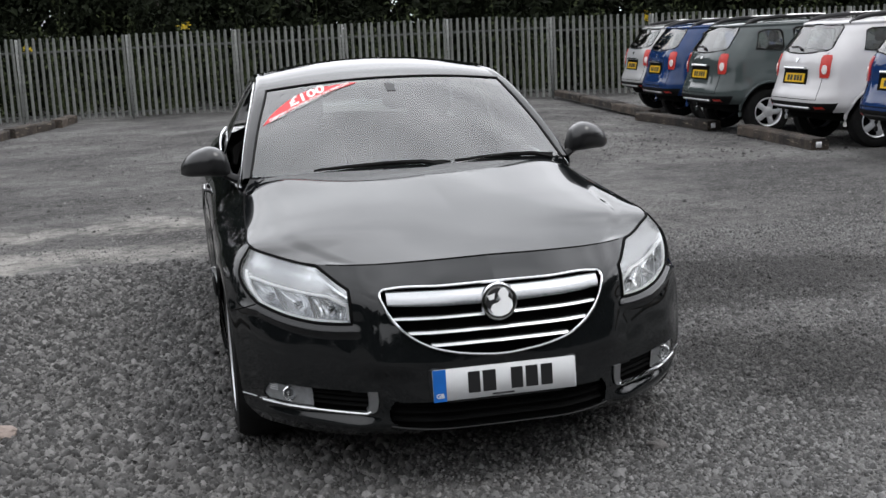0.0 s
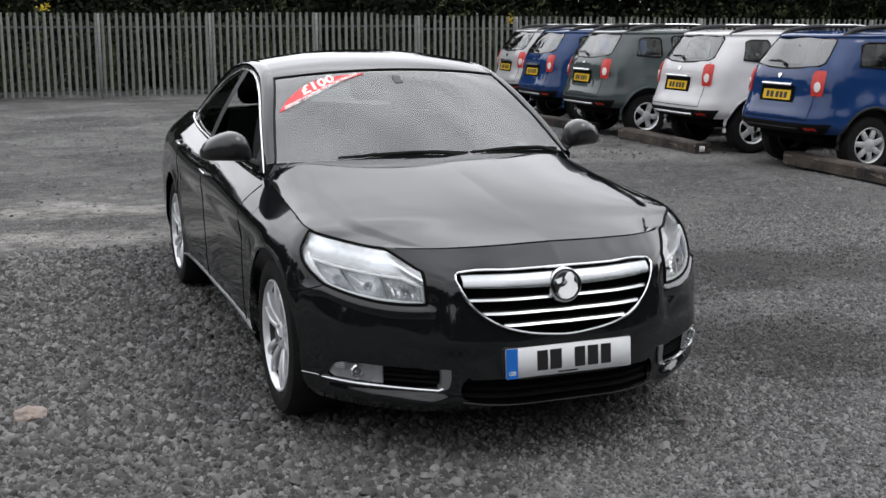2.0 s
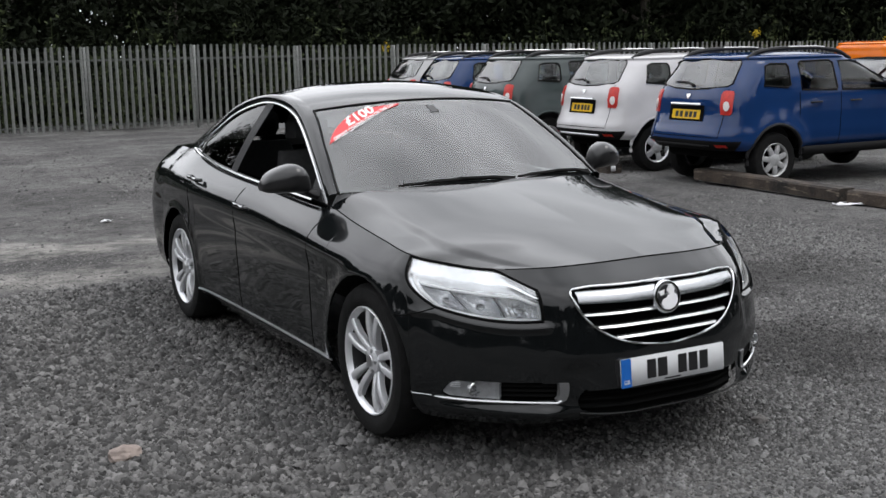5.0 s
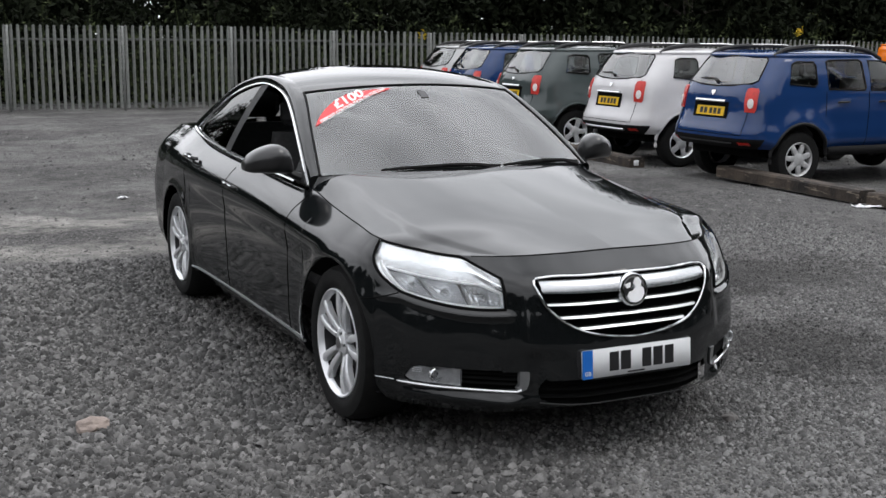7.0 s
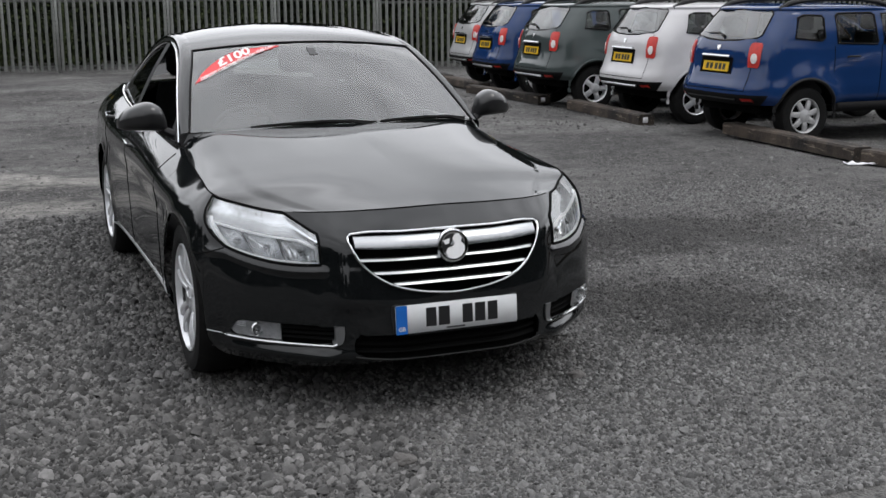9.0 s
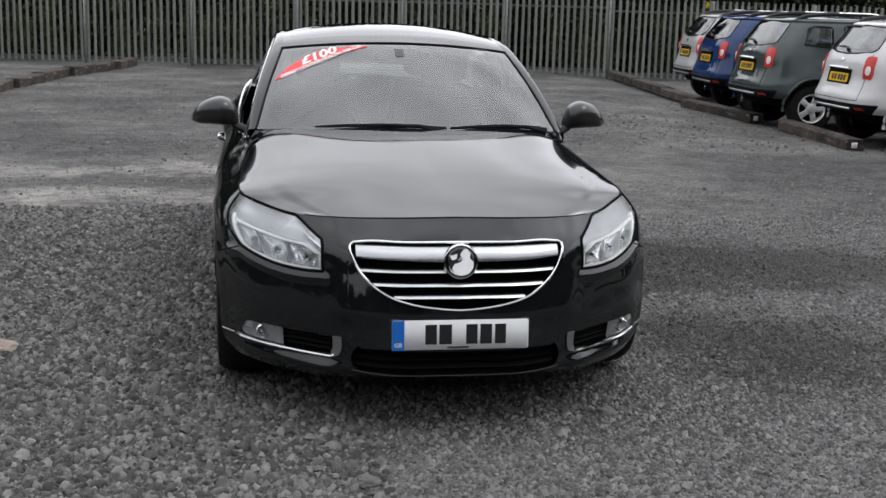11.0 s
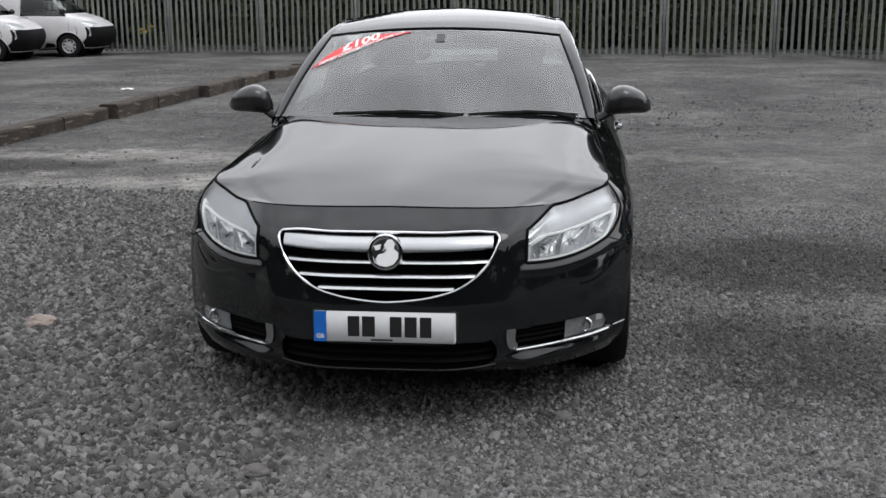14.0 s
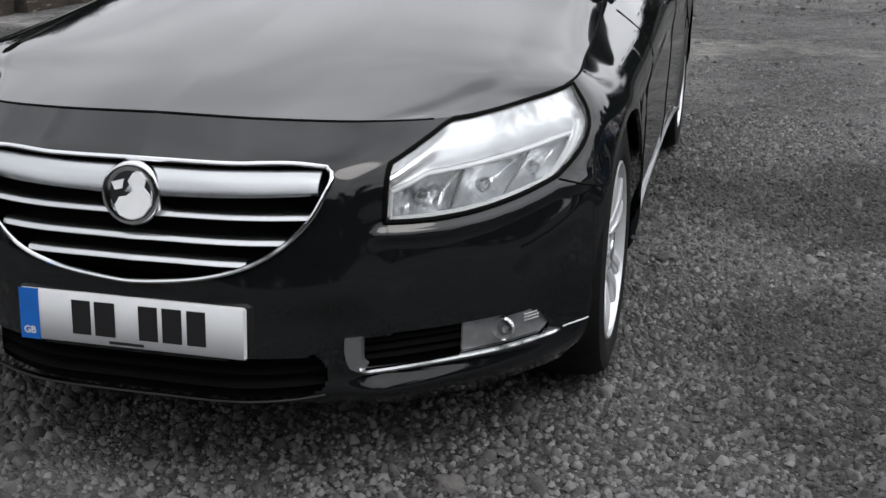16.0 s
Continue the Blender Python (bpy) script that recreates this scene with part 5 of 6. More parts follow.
def suv(paint, spokes, colour, at, rails=True, yaw=0.0):
    car2 = thing("parked_suv", f"{colour} compact estate car with roof rails parked on gravel", "car", "row of parked estate cars", pose(*at, 0, 0, yaw))
    part("body", SUV_BODY, paint, car2, angle=50)
    # plain black block that stands for the shade below the body
    part("underside", Geo().box((-.5, -.62, .34), (3.2, .62, .58), .05), VOID, car2)
    part("cabin", Geo().box((-.3, -.68, .56), (2.2, .68, 1.06), .05), FABRIC, car2, "dark interior")
    for y in (-.36, .36):
        for x in (.25, 1.15):
            s = part("seat_back", Geo().box((x, y - .22, .95), (x + .12, y + .22, 1.26), .05), FABRIC, car2)
            part("headrest", Geo().box((x + .01, y - .12, 1.29), (x + .09, y + .12, 1.46), .03), FABRIC, s)
    part("rear_window", Geo().patch(SUV_REAR_WIN, lambda a, b, h: SUV.end(a, b, h - .002), .005, 4), GLASS, car2, "sky-reflecting rear window")
    part("windscreen", Geo().patch(SUV_SCREEN, lambda a, b, h: SUV.end(a, b, h - .003, True), .005, 4), CAR_GLASS, car2)
    edge = [SUV.end(a, b, .002) for a, b in SUV_REAR_WIN]
    part("window_seal", Geo().tube(edge, .010, 6, closed=True), RUBBER, car2)

    def flank(sign, mir):
        for nm, poly in (("quarter_window", SUV_QUARTER), ("rear_door_window", SUV_DOOR_R), ("front_door_window", SUV_DOOR_F)):
            part(nm, Geo().patch(poly, lambda a, b, h: SUV.side(a, b, h - .004), .005, 3).move(mir), CAR_GLASS, car2)
            part("window_seal", Geo().tube([SUV.side(a, b, .002) for a, b in poly], .012, 6, closed=True).move(mir), RUBBER, car2)
        def corner(q, z, h):
            """Round the tail's corner: q from 0 on the end face to 1 on the side."""
            return SUV.round(lerp(2.05, 2.75, 1 - q), z, h)
        tl = [(.18, .89), (.15, 1.00), (.16, 1.12), (.20, 1.16), (.30, 1.17), (.60, 1.165), (.66, 1.135), (.65, 1.02), (.62, .92), (.56, .885)]
        tail = part("tail_lamp", Geo().patch(tl, lambda a, b, h: corner(a, b, h - .002), .016, 5).move(mir), RED_LENS, car2, "red tail lamp")
        part("reversing_lens", Geo().patch([(.40 + .12 * math.cos(t), .99 + .058 * math.sin(t)) for t in (k * .4488 for k in range(14))], lambda a, b, h: corner(a, b, h + .014), .012, 3).move(mir), PALE_LENS, tail)
        part("reflector", Geo().patch([(.58, .50), (.71, .50), (.71, .535), (.58, .535)], lambda a, b, h: SUV.end(a, b, h), .018).move(mir), RED_LENS, car2)
        for ax in SUV_AX:
            arc = [SUV.side(ax + .418 * math.cos(t), SUV_R + .418 * math.sin(t), .030) for t in span(-.12, math.pi + .12, 30)]
            part("arch_lip", Geo().tube(arc, .022, 8).move(mir), paint if spokes == 5 else PLASTIC, car2)
            road_wheel(car2, ax, .828, sign, SUV_R - .008, .20, spokes, WHEEL_COVER if spokes == 7 else ALLOY)
            liner = Geo().lathe([(.45, .425), (.80, .425)], 36, "y", (ax, 0, SUV_R))
            liner.v = [(x, y, max(z, .44)) for x, y, z in liner.v]
            part("arch_liner", liner.move(mir), VOID, car2)
        part("sill", Geo().box((.42, .79, .36), (2.27, .842, .47), .02).move(mir), NOSE_BLACK, car2)
        for x0 in (.37, 1.04, 1.99):
            part("shut_line", Geo().tube([SUV.side(x0 + .05 * (z - .9), z, .001) for z in span(.47, 1.12, 12)], .004, 5).move(mir), VOID, car2)
        for x0 in (.55, 1.20):
            part("door_handle", Geo().tube([SUV.side(x0, .995, .0), SUV.side(x0 + .04, 1.0, .03), SUV.side(x0 + .14, 1.002, .03), SUV.side(x0 + .18, 1.0, .0)], .012, 6).move(mir), PLASTIC, car2)
        foot = SUV.side(1.86, 1.15, .02)
        part("door_mirror", Geo().ring([[(1.84 + .05 * math.cos(t), foot[1] + o, 1.20 + rz * math.sin(t)) for t in (k * .5236 for k in range(12))] for o, rz in ((-.02, .03), (.03, .07), (.13, .085), (.18, .06))], True, True).move(mir), PLASTIC, car2)
        if rails:
            pts = along([(-.26, .585, 1.53), (-.14, .585, 1.595), (.06, .585, 1.630), (.55, .585, 1.645), (.98, .585, 1.630), (1.20, .595, 1.59), (1.38, .605, 1.50)], 24)
            rail = part("roof_rail", Geo().tube(pts, [.022 if 8 < k < 18 else .030 for k in range(24)], 8).move(mir), PLASTIC, car2, "black roof rail")
            part("rail_inlay", Geo().tube([(x, y + .004, z + .018) for x, y, z in pts[9:18]], .011, 6).move(mir), SATIN, rail)
    both(flank)
    # tail: bumper cover, skid bar, grab trim, plate, badge, wiper
    part("bumper_cover", Geo().grid(lambda t, z: SUV.round(t, z, .010), span(1.85, 2 * math.pi - 1.85, 80), span(.46, .58, 6)), NOSE_BLACK, car2, "black plastic lower bumper")
    part("skid_bar", Geo().tube([SUV.end(y, .515, .014) for y in span(-.5, .5, 16)], .018, 8), SATIN if spokes == 5 else NOSE_BLACK, car2)
    part("tail_trim", Geo().tube([SUV.end(y, 1.002, .02) for y in span(-.28, .28, 8)], .020, 8), CHROME, car2, "chrome strip over the plate")
    part("plate_recess", Geo().patch([(-.32, .80), (.32, .80), (.32, .99), (-.32, .99)], lambda a, b, h: SUV.end(a, b, h), .004), VOID, car2)
    pl = part("number_plate", Geo().patch([(-.26, .825), (.26, .825), (.26, .935), (-.26, .935)], lambda a, b, h: SUV.end(a, b, h + .004), .008), PLATE_YELLOW, car2, "yellow rear number plate")
    for a in (-.20, -.12, -.04, .06, .14):
        part("plate_bar", Geo().patch([(a, .845), (a + .055, .845), (a + .055, .915), (a, .915)], lambda p, q, h: SUV.end(p, q, h + .012), .003), INK, pl)
    part("badge", Geo().patch([(-.035, 1.10), (0, 1.065), (.035, 1.10), (.035, 1.125), (-.035, 1.125)], lambda a, b, h: SUV.end(a, b, h), .012), CHROME, car2)
    part("rear_wiper", Geo().tube([SUV.end(-.02, 1.225, .02), SUV.end(.10, 1.265, .02), SUV.end(.36, 1.26, .018)], [.022, .012, .006], 6), PLASTIC, car2)
    g = Geo()
    for sg in (1, -1):
        g.tube([SUV.end(sg * .62, z, .001) for z in span(.62, 1.19, 10)], .004, 5)
    g.tube([SUV.end(y, .62, .001) for y in span(-.62, .62, 14)], .004, 5)
    part("tailgate_gap", g, VOID, car2)
    return car2


suv(BLUE_PAINT, 7, "blue", (7.30, 7.74, -.085), yaw=-1.5)
suv(WHITE_PAINT, 5, "white", (7.41, 10.06, -.085), yaw=-3.0)
suv(GREY_PAINT, 5, "dark grey", (7.12, 12.28, -.075), yaw=-3.0)
suv(BLUE_PAINT, 5, "blue", (7.52, 14.87, -.085), yaw=-5.0)
suv(SILVER_PAINT, 5, "silver", (7.98, 17.05, -.085), yaw=-5.0)


small_bodies = {}


def small_car(kind, shell, paint, colour, m, axles, r, windows, screen_poly, group, dark_nose=False, front_plate=True):
    """A car or van whose nose is seen; x runs forward from the front axle."""
    car3 = thing(kind, f"{colour} parked on gravel beside other cars", "van" if "van" in kind else "car", group, m)
    if id(shell) not in small_bodies:
        small_bodies[id(shell)] = shell.mesh(axles, r, r * 1.18, [("side", p) for p in windows] + [("front", screen_poly)])
    part("body", small_bodies[id(shell)], paint, car3, angle=50)
    a, b, w = shell.at(.5)
    # black filler block, painted as the shade below the floor
    part("underside", Geo().box((a + .3, -w + .25, .2), (b - .3, w - .25, .5), .05), VOID, car3)
    part("cabin", Geo().box((a + .4, -w + .2, .5), (-.3, w - .2, shell.z[7] - .08), .05), FABRIC, car3, "dark interior")
    part("windscreen", Geo().patch(screen_poly, lambda y, z, h: shell.end(y, z, h - .004, True), .005, 5), GLASS, car3, "sky-reflecting windscreen")

    def flank(sign, mir):
        for poly in windows:
            part("side_window", Geo().patch(poly, lambda x, z, h: shell.side(x, z, h - .004), .005, 3).move(mir), CAR_GLASS, car3)
            part("window_seal", Geo().tube([shell.side(x, z, .001) for x, z in poly], .012, 6, closed=True).move(mir), RUBBER, car3)
        for ax in axles:
            road_wheel(car3, ax, w - .03, sign, r, .18, 9 if dark_nose else 7, WHEEL_COVER if dark_nose else ALLOY)
            part("arch_lip", Geo().tube([shell.side(ax + r * 1.18 * math.cos(t), r + r * 1.18 * math.sin(t), .002) for t in span(-.1, math.pi + .1, 24)], .014, 6).move(mir), paint, car3)
            part("arch_liner", Geo().lathe([(.4, r * 1.2), (w - .06, r * 1.2)], 24, "y", (ax, 0, r)).move(mir), VOID, car3)
        zl = shell.z[4] - .03
        hl = [(w * .55, zl - .10), (w * .60, zl + .02), (w * .80, zl + .06), (w * .93, zl + .05), (w * .95, zl - .06), (w * .80, zl - .12)]
        lamp = part("headlamp", Geo().patch(hl, lambda y, z, h: shell.end(y, z, h, True), .016, 4).move(mir), LAMP_BODY, car3, "clear headlamp")
        part("lamp_lens", Geo().patch(hl, lambda y, z, h: shell.end(y, z, h + .017, True), .004, 4).move(mir), LENS, lamp)
        x0 = windows[0][1][0]
        fx, fy, fz = shell.side(x0 - .1, shell.z[6] + .05, .02)
        part("door_mirror", Geo().ring([[(fx + .05 * math.cos(t), fy + o, fz + .03 + rz * math.sin(t)) for t in (k * .5236 for k in range(12))] for o, rz in ((-.04, .03), (.03, .07), (.13, .08), (.18, .05))], True, True).move(mir), PLASTIC, car3)
        for xs in (windows[0][0][0], windows[0][1][0] + .08):
            part("shut_line", Geo().tube([shell.side(xs, z, .001) for z in span(.38, shell.z[6], 10)], .004, 5).move(mir), VOID, car3)
        hx, hy, hz = shell.side(windows[0][0][0] + .12, shell.z[5], .012)
        part("door_handle", Geo().box((hx - .07, hy - .02, hz - .012), (hx + .07, hy + .012, hz + .012), .006).move(mir), PLASTIC, car3)
        if dark_nose:
            part("wheel_guard", Geo().grid(lambda x, q: shell.side(x, lerp(.26, min(.80, .42 + .75 * (x - r * 1.2)), q), .008), span(r * 1.2, b - .10, 12), span(0, 1, 8)).move(mir), NOSE_BLACK, car3)
    both(flank)
    if dark_nose:
        part("bumper_cover", Geo().grid(lambda y, z: shell.end(y, z, .010, True), span(-w * .97, w * .97, 31), span(.26, .80, 10)), NOSE_BLACK, car3, "black plastic bumper and grille")
    else:
        part("bumper_intake", Geo().patch([(-.45, .30), (.45, .30), (.50, .42), (-.50, .42)], lambda y, z, h: shell.end(y, z, h, True), .008, 3), PLASTIC, car3)
        part("grille", Geo().patch([(-.40, .60), (.40, .60), (.46, .70), (-.46, .70)], lambda y, z, h: shell.end(y, z, h, True), .010, 3), PLASTIC, car3)
    if front_plate:
        part("number_plate", Geo().patch([(-.26, .45), (.26, .45), (.26, .56), (-.26, .56)], lambda y, z, h: shell.end(y, z, h + .012, True), .010), PLATE_WHITE, car3, "white front number plate")
    return car3


HATCH = Shell([(.20, -3.15, .66, .78), (.42, -3.28, .82, .865), (.58, -3.32, .85, .88), (.72, -3.32, .80, .885), (.82, -3.30, .62, .88), (.90, -3.28, .20, .865), (.96, -3.22, -.15, .84), (1.05, -3.12, -.38, .80), (1.22, -2.90, -.72, .715), (1.36, -2.60, -1.05, .62), (1.425, -2.25, -1.40, .52), (1.44, -2.0, -1.6, .40)])
HATCH_WIN = ([(-1.55, .99), (-.55, .97), (-.95, 1.27), (-1.15, 1.345), (-1.52, 1.36)], [(-2.55, 1.03), (-1.63, .99), (-1.62, 1.36), (-2.2, 1.33)])
HATCH_SCREEN = [(-.70, 1.02), (.70, 1.02), (.54, 1.34), (.44, 1.39), (-.44, 1.39), (-.54, 1.34)]
VAN = Shell([(.24, -3.45, .66, .80), (.45, -3.55, .82, .885), (.68, -3.58, .85, .905), (.82, -3.58, .78, .905), (.95, -3.58, .58, .905), (1.05, -3.58, .40, .895), (1.13, -3.58, .10, .88), (1.30, -3.57, -.14, .86), (1.60, -3.54, -.56, .81), (1.76, -3.48, -.86, .76), (1.83, -3.35, -1.15, .68), (1.85, -3.1, -1.5, .55)])
VAN_WIN = ([(-1.25, 1.10), (-.05, 1.08), (-.47, 1.48), (-.75, 1.62), (-1.25, 1.63)],)
VAN_SCREEN = [(-.76, 1.16), (.76, 1.16), (.68, 1.62), (.60, 1.68), (-.60, 1.68), (-.68, 1.62)]
AX = (0.0, -2.56)
small_car("parked_van", VAN, WHITE_PAINT, "white panel van with black bumper", pose(-12.2, 22.2, -.03, 0, 0, 3) @ Matrix.Scale(.89, 4), (0.0, -2.7), .31, VAN_WIN, VAN_SCREEN, "white vans", True, False)
small_car("parked_van", VAN, WHITE_PAINT, "white panel van with black bumper", pose(-11.2, 24.0, -.03, 0, 0, 2) @ Matrix.Scale(.89, 4), (0.0, -2.7), .31, VAN_WIN, VAN_SCREEN, "white vans", True, False)
small_car("parked_hatchback", HATCH, RED_PAINT, "dark red hatchback", pose(13.95, 10.9, -.155, 0, 0, 196), AX, .30, HATCH_WIN, HATCH_SCREEN, "cars behind the row")
small_car("parked_hatchback", HATCH, DARK_PAINT, "dark grey hatchback", pose(15.9, 14.0, -.175, 0, 0, 190), AX, .30, HATCH_WIN, HATCH_SCREEN, "cars behind the row")
small_car("parked_hatchback", HATCH, BLACK_PAINT, "black hatchback", pose(8.86, 4.25, -.09, 0, 0, 180), AX, .30, HATCH_WIN, HATCH_SCREEN, "cars behind the row")
small_car("parked_van", VAN, ORANGE_PAINT, "bright orange van", pose(23.4, 17.4, -.26, 0, 0, 3), (0.0, -2.7), .31, VAN_WIN, VAN_SCREEN, "cars behind the row", True, False)

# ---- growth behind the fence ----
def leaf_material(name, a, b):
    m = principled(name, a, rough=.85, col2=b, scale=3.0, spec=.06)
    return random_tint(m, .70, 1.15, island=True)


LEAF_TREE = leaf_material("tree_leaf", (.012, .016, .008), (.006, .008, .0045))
LEAF_WEED = leaf_material("weed_leaf", (.060, .074, .034), (.030, .038, .018))
FLOWER = random_tint(principled("yellow_flower", (.75, .55, .02), rough=.7, var=.2), .7, 1.15, island=True)
BARK = principled("bark", (.06, .05, .042), rough=.95, col2=(.025, .021, .018), scale=12, bump=.8, bump_scale=30)


def leaves(rng, centres, spread, size, n):
    """n folded leaves strewn round the centres, as vertices and faces."""
    c = np.asarray(centres)[rng.integers(0, len(centres), n)] + rng.normal(0, 1, (n, 3)) * spread
    d = rng.normal(0, 1, (n, 3))
    d /= np.linalg.norm(d, axis=1)[:, None]
    e = np.cross(d, rng.normal(0, 1, (n, 3)))
    e /= np.linalg.norm(e, axis=1)[:, None]
    s = (size * rng.uniform(.6, 1.4, n))[:, None]
    up = np.cross(d, e)
    quad = np.stack([c - d * s, c - e * s * .45 + up * s * .12, c + d * s, c + e * s * .45 + up * s * .12], 1)
    return quad.reshape(-1, 3)


def leaf_mesh(name, pts, mat):
    g = Geo()
    g.v = [tuple(p) for p in pts]
    for i in range(0, len(g.v), 4):
        g.f += [(i, i + 1, i + 2), (i, i + 2, i + 3)]
    return mesh_of(name, g, mat, False)


def tree_meshes(seed, height):
    rng = np.random.default_rng(seed)
    wood = Geo()
    trunk = along([(0, 0, -.1), (rng.normal(0, .15), rng.normal(0, .15), height * .35), (rng.normal(0, .3), rng.normal(0, .3), height * .85)], 9)
    wood.tube(trunk, [lerp(.20, .04, i / 8) for i in range(9)], 8)
    tips = []
    for k in range(16):
        q = lerp(.12, .95, k / 15)
        base = Vector(trunk[min(8, int(q * 8))])
        a = rng.uniform(0, 6.28)
        reach = height * .28 * math.sin(math.pi * min(.95, .25 + q * .72)) * rng.uniform(.7, 1.2)
        tip = base + Vector((math.cos(a) * reach, math.sin(a) * reach, height * rng.uniform(.03, .15)))
        limb = along([tuple(base), tuple(base.lerp(tip, .5) + Vector((0, 0, .15))), tuple(tip)], 5)
        wood.tube(limb, [.06, .05, .04, .025, .012], 5)
        tips += [limb[2], limb[3], limb[4], tuple(tip + Vector(rng.normal(0, .4, 3)))]
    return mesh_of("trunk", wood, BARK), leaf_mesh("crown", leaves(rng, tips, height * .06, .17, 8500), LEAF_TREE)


tree_kinds = [tree_meshes(5, 9.0), tree_meshes(8, 11.0), tree_meshes(13, 8.0)]


def tree(kind, x, y, turn, size):
    t = thing("tree", "dark leafy broadleaf tree with a dense crown", "tree", "trees round the yard", Matrix.LocRotScale((x, y, -.05), Euler((0, 0, turn)), (size, size, size)))
    for nm, me in zip(("trunk", "crown"), tree_kinds[kind]):
        ob = new(nm, me)
        ob.parent = t


rng = np.random.default_rng(3)
for k in range(34):
    x = -34 + k * 2.5 + rng.uniform(-.8, .8)
    tree(k % 3, x, F_Y0 + F_SLOPE * x + 6.5 + 3.5 * (k % 2) + rng.uniform(-.7, .7), rng.uniform(0, 6.28), rng.uniform(.55, .78) * (1.6 if x < -9 or x > 16 else 1))
for k in range(32):
    x = -38 + k * 3.0 + rng.uniform(-1, 1)
    tree(k % 3, x, F_Y0 + F_SLOPE * x + 14 + 3 * (k % 2) + rng.uniform(-.7, .7), rng.uniform(0, 6.28), rng.uniform(.75, .95))
# unseen ring round the sides and back, added to darken the cars' reflections
for k in range(52):
    a = math.pi * (.98 + 1.04 * k / 51)
    r = (25 if math.cos(a) < -.5 else 31) + 4 * (k % 2) + rng.uniform(-1, 1)
    tree(k % 3, r * 1.15 * math.cos(a), 3 + r * math.sin(a), rng.uniform(0, 6.28), rng.uniform(1.0, 1.3) * (.62 if math.cos(a) < -.35 else 1))

for k in range(9):
    tree(k % 3, -27.5 - 2.5 * (k % 2), 2 + 3.0 * k, rng.uniform(0, 6.28), rng.uniform(.70, .90))

# a dark thicket and tall weeds with yellow heads along the fence
bushes, weeds, heads = [], [], []
for k in range(420):
    x = rng.uniform(-30, 42)
    y = F_Y0 + F_SLOPE * x + rng.uniform(3.0, 7.5)
    h = rng.uniform(.5, 3.2) * (1.5 if x < -9 else 1)
    bushes += [(x + rng.normal(0, .4), y + rng.normal(0, .4), z) for z in span(.2, h, 5)]
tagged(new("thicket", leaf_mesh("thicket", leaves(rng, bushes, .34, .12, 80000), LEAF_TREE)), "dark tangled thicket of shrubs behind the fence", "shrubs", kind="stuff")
stalks = Geo()
for k in range(520):
    x = rng.uniform(-22, 36)
    y = F_Y0 + F_SLOPE * x + rng.uniform(.5, 2.6)
    h = max(.3, rng.normal(1.35, .5)) * (1.25 if rng.random() < .18 else 1)
    lean = rng.normal(0, .12, 2)
    top = (x + lean[0] * h, y + lean[1] * h, h)
    stalks.tube([(x, y, 0), ((x * 2 + top[0]) / 3 + .02, (y * 2 + top[1]) / 3, h * .4), top], [.010, .008, .004], 4)
    weeds += [(lerp(x, top[0], q) + rng.normal(0, .05), lerp(y, top[1], q) + rng.normal(0, .05), h * q) for q in span(.15, 1, 7)]
    if rng.random() < .035:
        heads += [(top[0] + rng.normal(0, .06), top[1] + rng.normal(0, .06), top[2] + rng.normal(0, .04)) for _ in range(3)]
tagged(new("weeds", leaf_mesh("weeds", leaves(rng, weeds, .085, .062, 26000), LEAF_WEED)), "tall green weeds growing behind the fence", "weeds", kind="stuff")
tagged(part("weed_stalks", stalks, LEAF_WEED, None, weld=False), "thin stalks of tall weeds behind the fence", "weeds", kind="stuff")
tagged(new("weed_flowers", leaf_mesh("weed_flowers", leaves(rng, heads, .045, .032, 900), FLOWER)), "yellow flower heads on tall weeds", "flowers", kind="stuff")

# ---- loose stones ----
def stone_material(name, col, lo, hi, skew):
    m = random_tint(principled(name, col, rough=.9, var=.35, scale=40, bump=.3, bump_scale=150), lo, hi, True, skew)
    nt = m.node_tree
    at = nt.nodes["Principled BSDF"].inputs["Base Color"]
    nt.links.new(damp_areas(nt, nt.nodes.new("ShaderNodeTexCoord"), at.links[0].from_socket), at)
    return m


STONE = stone_material("loose_stone", (.124, .121, .118), .34, 1.8, 1.9)
PALE_STONE = stone_material("pale_stone", (.142, .140, .138), .42, 1.6, 1.4)
# a crushed stone: six-sided, with a tilted top; a chip: a low pyramid
BOX_V = np.array([(math.cos(k * math.pi / 3), math.sin(k * math.pi / 3), -.5) for k in range(6)] + [(.52 * math.cos(k * 2.0944 + .5), .52 * math.sin(k * 2.0944 + .5), .95) for k in range(3)])
BOX_F = np.array([(0, 1, 6), (1, 7, 6), (1, 2, 7), (2, 3, 7), (3, 8, 7), (3, 4, 8), (4, 5, 8), (5, 6, 8), (5, 0, 6), (6, 7, 8)])
CHIP_V = np.array([(1, .2, -.4), (-.2, 1, -.4), (-1, -.2, -.4), (.2, -1, -.4), (.1, .1, .9)])
CHIP_F = np.array([(0, 1, 4), (1, 2, 4), (2, 3, 4), (3, 0, 4)])


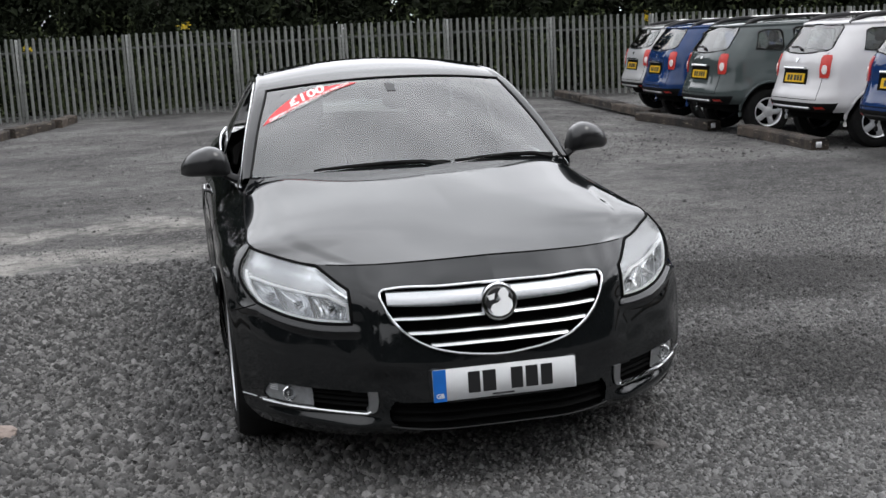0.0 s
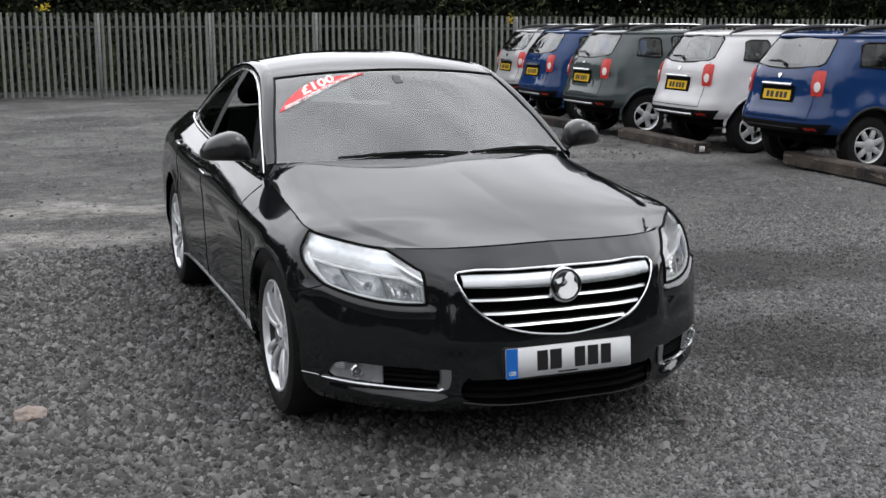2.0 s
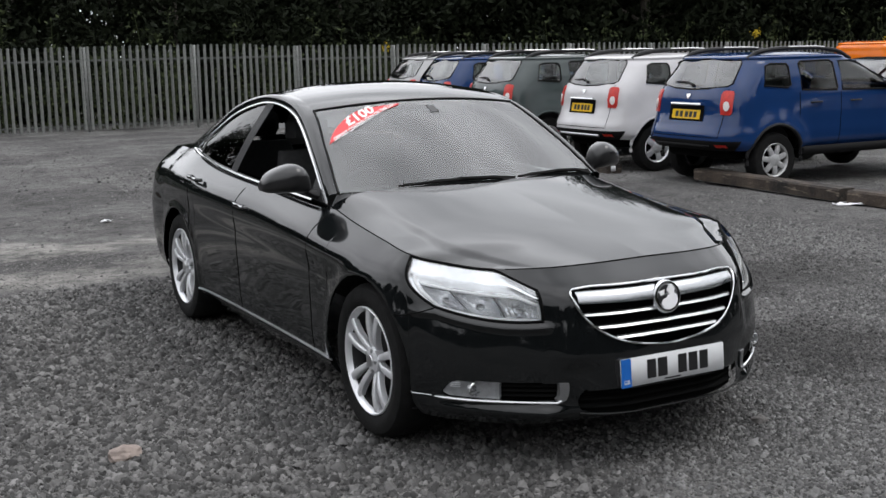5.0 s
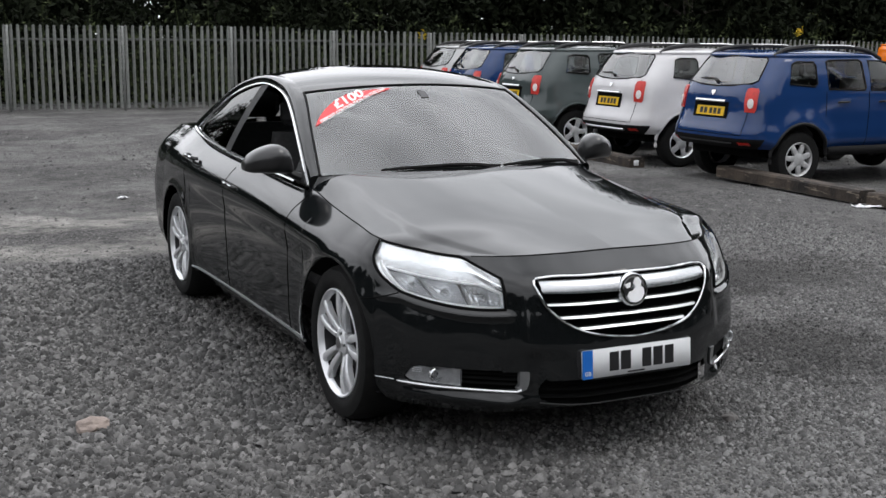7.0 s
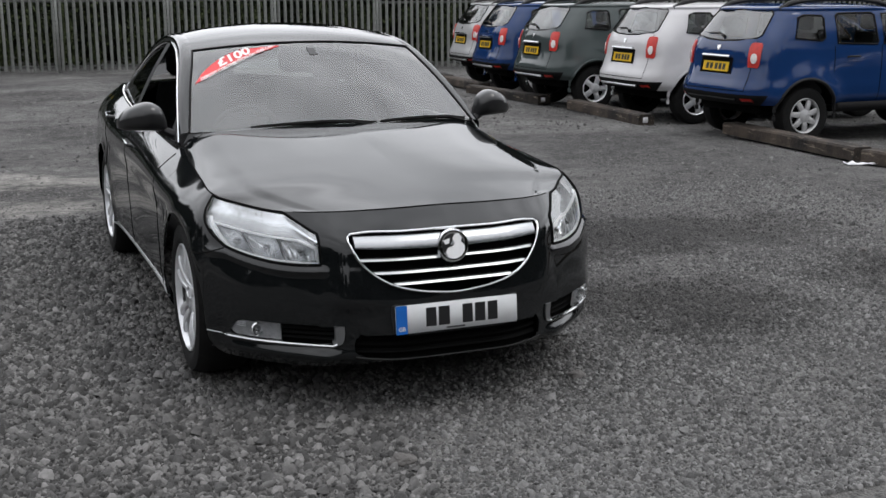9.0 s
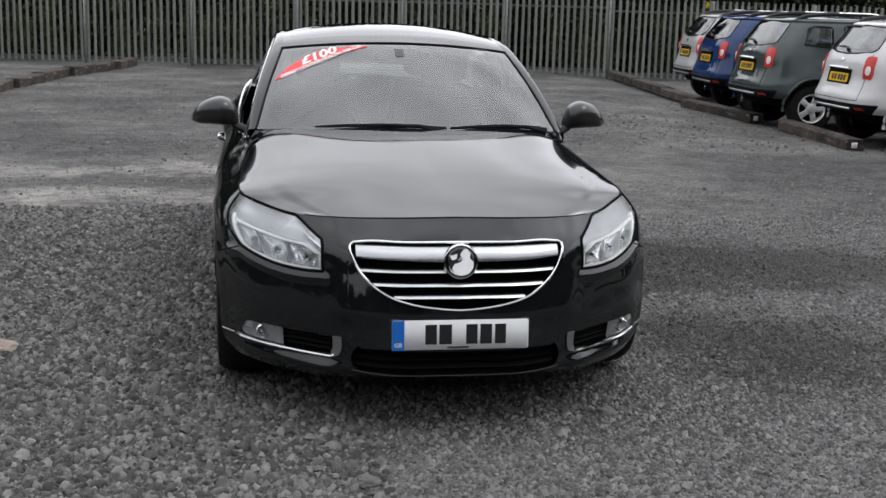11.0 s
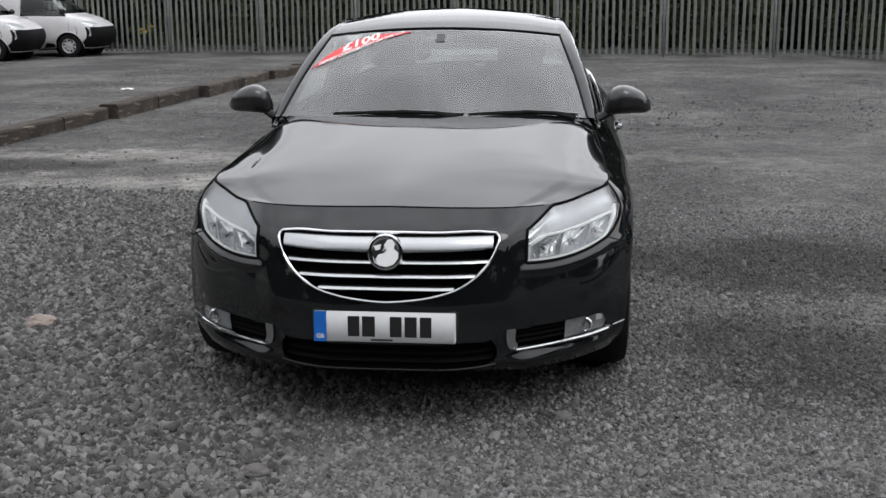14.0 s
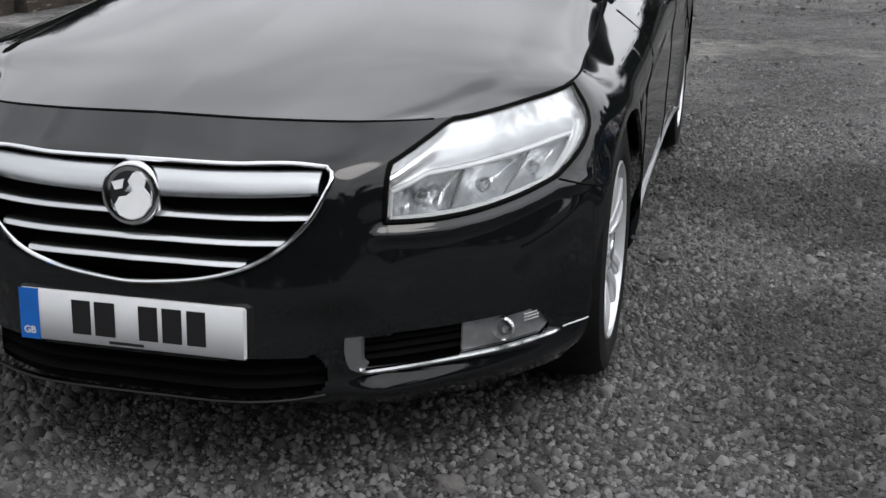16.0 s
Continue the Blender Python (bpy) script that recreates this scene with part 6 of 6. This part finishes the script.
def strew(name, n, box, sizes, seed, base_v, base_f, label, dens=None, near=0.0, mat=STONE):
    r = np.random.default_rng(seed)
    x = r.uniform(box[0], box[1], n)
    y = box[2] + (box[3] - box[2]) * r.uniform(0, 1, n) ** (1 + near)
    # thinner where the yard is worn to dust
    gx, gy = np.arange(-10, 14, .25), np.arange(-3, 22, .25)
    field = np.array([[noise.noise((a * .45, b * .45, 7.7)) + .6 * noise.noise((a * 1.6, b * 1.6, 2.2)) for b in gy] for a in gx])
    level = np.array([[ground_z(a, b) for b in gy] for a in gx])
    fi, fj = (x + 10) / .25, (y + 3) / .25
    i, j = fi.astype(int), fj.astype(int)
    u, v = fi - i, fj - j

    def read(f):
        return f[i, j] * (1 - u) * (1 - v) + f[i + 1, j] * u * (1 - v) + f[i, j + 1] * (1 - u) * v + f[i + 1, j + 1] * u * v
    wear, g0 = read(field), read(level)
    keep = r.uniform(-.35, .75, n) > wear - (.25 if dens is None else dens) + .9 * ((x < .5) & (abs(y - 5.6) < .5)) + .8 * (abs(y - 7.15) < .4) + .35 * ((x > 1.8) & (y > 1.8))
    x, y, g0 = x[keep], y[keep], g0[keep]
    n = len(x)
    s = np.exp(r.normal(math.log(sizes[0]), sizes[1], n)).clip(.003, .030)
    jit = base_v[None] * (1 + r.normal(0, .15, (n, len(base_v), 3))) * r.uniform(.75, 1.15, (n, 1, 3))
    a, tx, ty = r.uniform(0, 6.283, n), r.normal(0, .28, n), r.normal(0, .28, n)
    ca, sa = np.cos(a)[:, None], np.sin(a)[:, None]
    px = jit[..., 0]
    py = jit[..., 1] * np.cos(tx)[:, None] - jit[..., 2] * np.sin(tx)[:, None]
    pz = jit[..., 1] * np.sin(tx)[:, None] + jit[..., 2] * np.cos(tx)[:, None]
    px, pz = px * np.cos(ty)[:, None] + pz * np.sin(ty)[:, None], pz * np.cos(ty)[:, None] - px * np.sin(ty)[:, None]
    pts = np.stack([(px * ca - py * sa) * s[:, None] + x[:, None], (px * sa + py * ca) * s[:, None] + y[:, None], pz * .70 * s[:, None] + (g0 + s * .30)[:, None]], -1).reshape(-1, 3)
    faces = (base_f[None] + (np.arange(n) * len(base_v))[:, None, None]).reshape(-1, 3)
    me = bpy.data.meshes.new(name)
    me.vertices.add(len(pts))
    me.vertices.foreach_set("co", pts.astype(np.float32).ravel())
    me.loops.add(faces.size)
    me.loops.foreach_set("vertex_index", faces.astype(np.int32).ravel())
    me.polygons.add(len(faces))
    me.polygons.foreach_set("loop_start", np.arange(0, faces.size, 3, dtype=np.int32))
    me.update(calc_edges=True)
    me.shade_smooth()
    me.materials.append(mat)
    return tagged(new(name, me), label, "gravel", kind="stuff")


strew("gravel", 125000, (-4.4, -.3, -1.2, 5.2), (.0090, .46), 1, BOX_V, BOX_F, "loose angular grey gravel on the yard", near=.35)
strew("gravel", 120000, (-.3, 5.2, -1.2, 4.6), (.0074, .36), 5, BOX_V, BOX_F, "loose angular grey gravel on the yard", near=.8, mat=PALE_STONE)
strew("fine_gravel", 130000, (-4.8, 6.0, -1.2, 6.5), (.0056, .32), 2, CHIP_V, CHIP_F, "fine grey grit between the stones", .35, near=.2)
strew("scattered_gravel", 34000, (-8, 12, 4.5, 20), (.0085, .5), 3, CHIP_V, CHIP_F, "scattered grey stones farther off on the yard")
strew("dark_clods", 1500, (.5, 11, 8.6, 13.6), (.016, .3), 4, BOX_V, BOX_F, "dark clods of earth scattered on the yard")


def rock(x, y, r, col_label, seed, mat=None):
    bm = bmesh.new()
    bmesh.ops.create_icosphere(bm, subdivisions=3, radius=1)
    for v in bm.verts:
        k = 1 + .35 * noise.noise(v.co * 1.3 + Vector((seed, 0, 0))) + .12 * noise.noise(v.co * 4 + Vector((0, seed, 0)))
        v.co = Vector((v.co.x * 1.2, v.co.y * .9, v.co.z * .65)) * k * r
    me = bpy.data.meshes.new("stone")
    bm.to_mesh(me)
    bm.free()
    me.materials.append(mat or STONE_BIG)
    ob = new("stone", me)
    ob.location = (x, y, ground_z(x, y) + r * .4)
    tagged(ob, col_label, "stone", "larger stones")


PALE_ROCK = principled("pale_rock", (.31, .255, .225), rough=.9, var=.3, scale=18, bump=.4, bump_scale=60)
STONE_BIG = principled("large_stone", (.12, .113, .108), rough=.9, var=.3, scale=18, bump=.4, bump_scale=60)
rock(-1.90, 1.26, .058, "pale brownish stone lying on the gravel", 1.0, PALE_ROCK)
rock(-.39, -.39, .04, "grey stone lying on the gravel", 2.0)
rock(.646, .211, .032, "small grey stone lying on the gravel", 3.0)
for k in range(3):
    rock(random.uniform(-4, 5), random.choice((random.uniform(-.8, -.1), random.uniform(1.0, 6))), random.uniform(.022, .036), "grey stone lying on the gravel", 4.0 + k)


def scrap(x, y, w, d, turn, z=.004):
    g = Geo()
    g.grid(lambda a, b: (a * w, b * d, .045 * abs(noise.noise((a * 4 + x, b * 4, y))) + .006), span(-.5, .5, 8), span(-.5, .5, 6))
    ob = part("paper_scrap", g, PAPER, None, angle=20)
    m = ob.modifiers.new("thick", "SOLIDIFY")
    m.thickness = .002
    ob.matrix_basis = pose(x, y, ground_z(x, y) + z, 0, 0, turn)
    tagged(ob, "crumpled white scrap lying on the gravel", "litter", "litter")


scrap(6.39, 4.97, .30, .12, -20)
scrap(-.30, 8.49, .10, .08, 30)
scrap(-7.33, 11.53, .22, .16, 10)
scrap(-8.1, 12.57, .20, .12, 40)
scrap(-6.42, 14.4, .22, .12, 15)
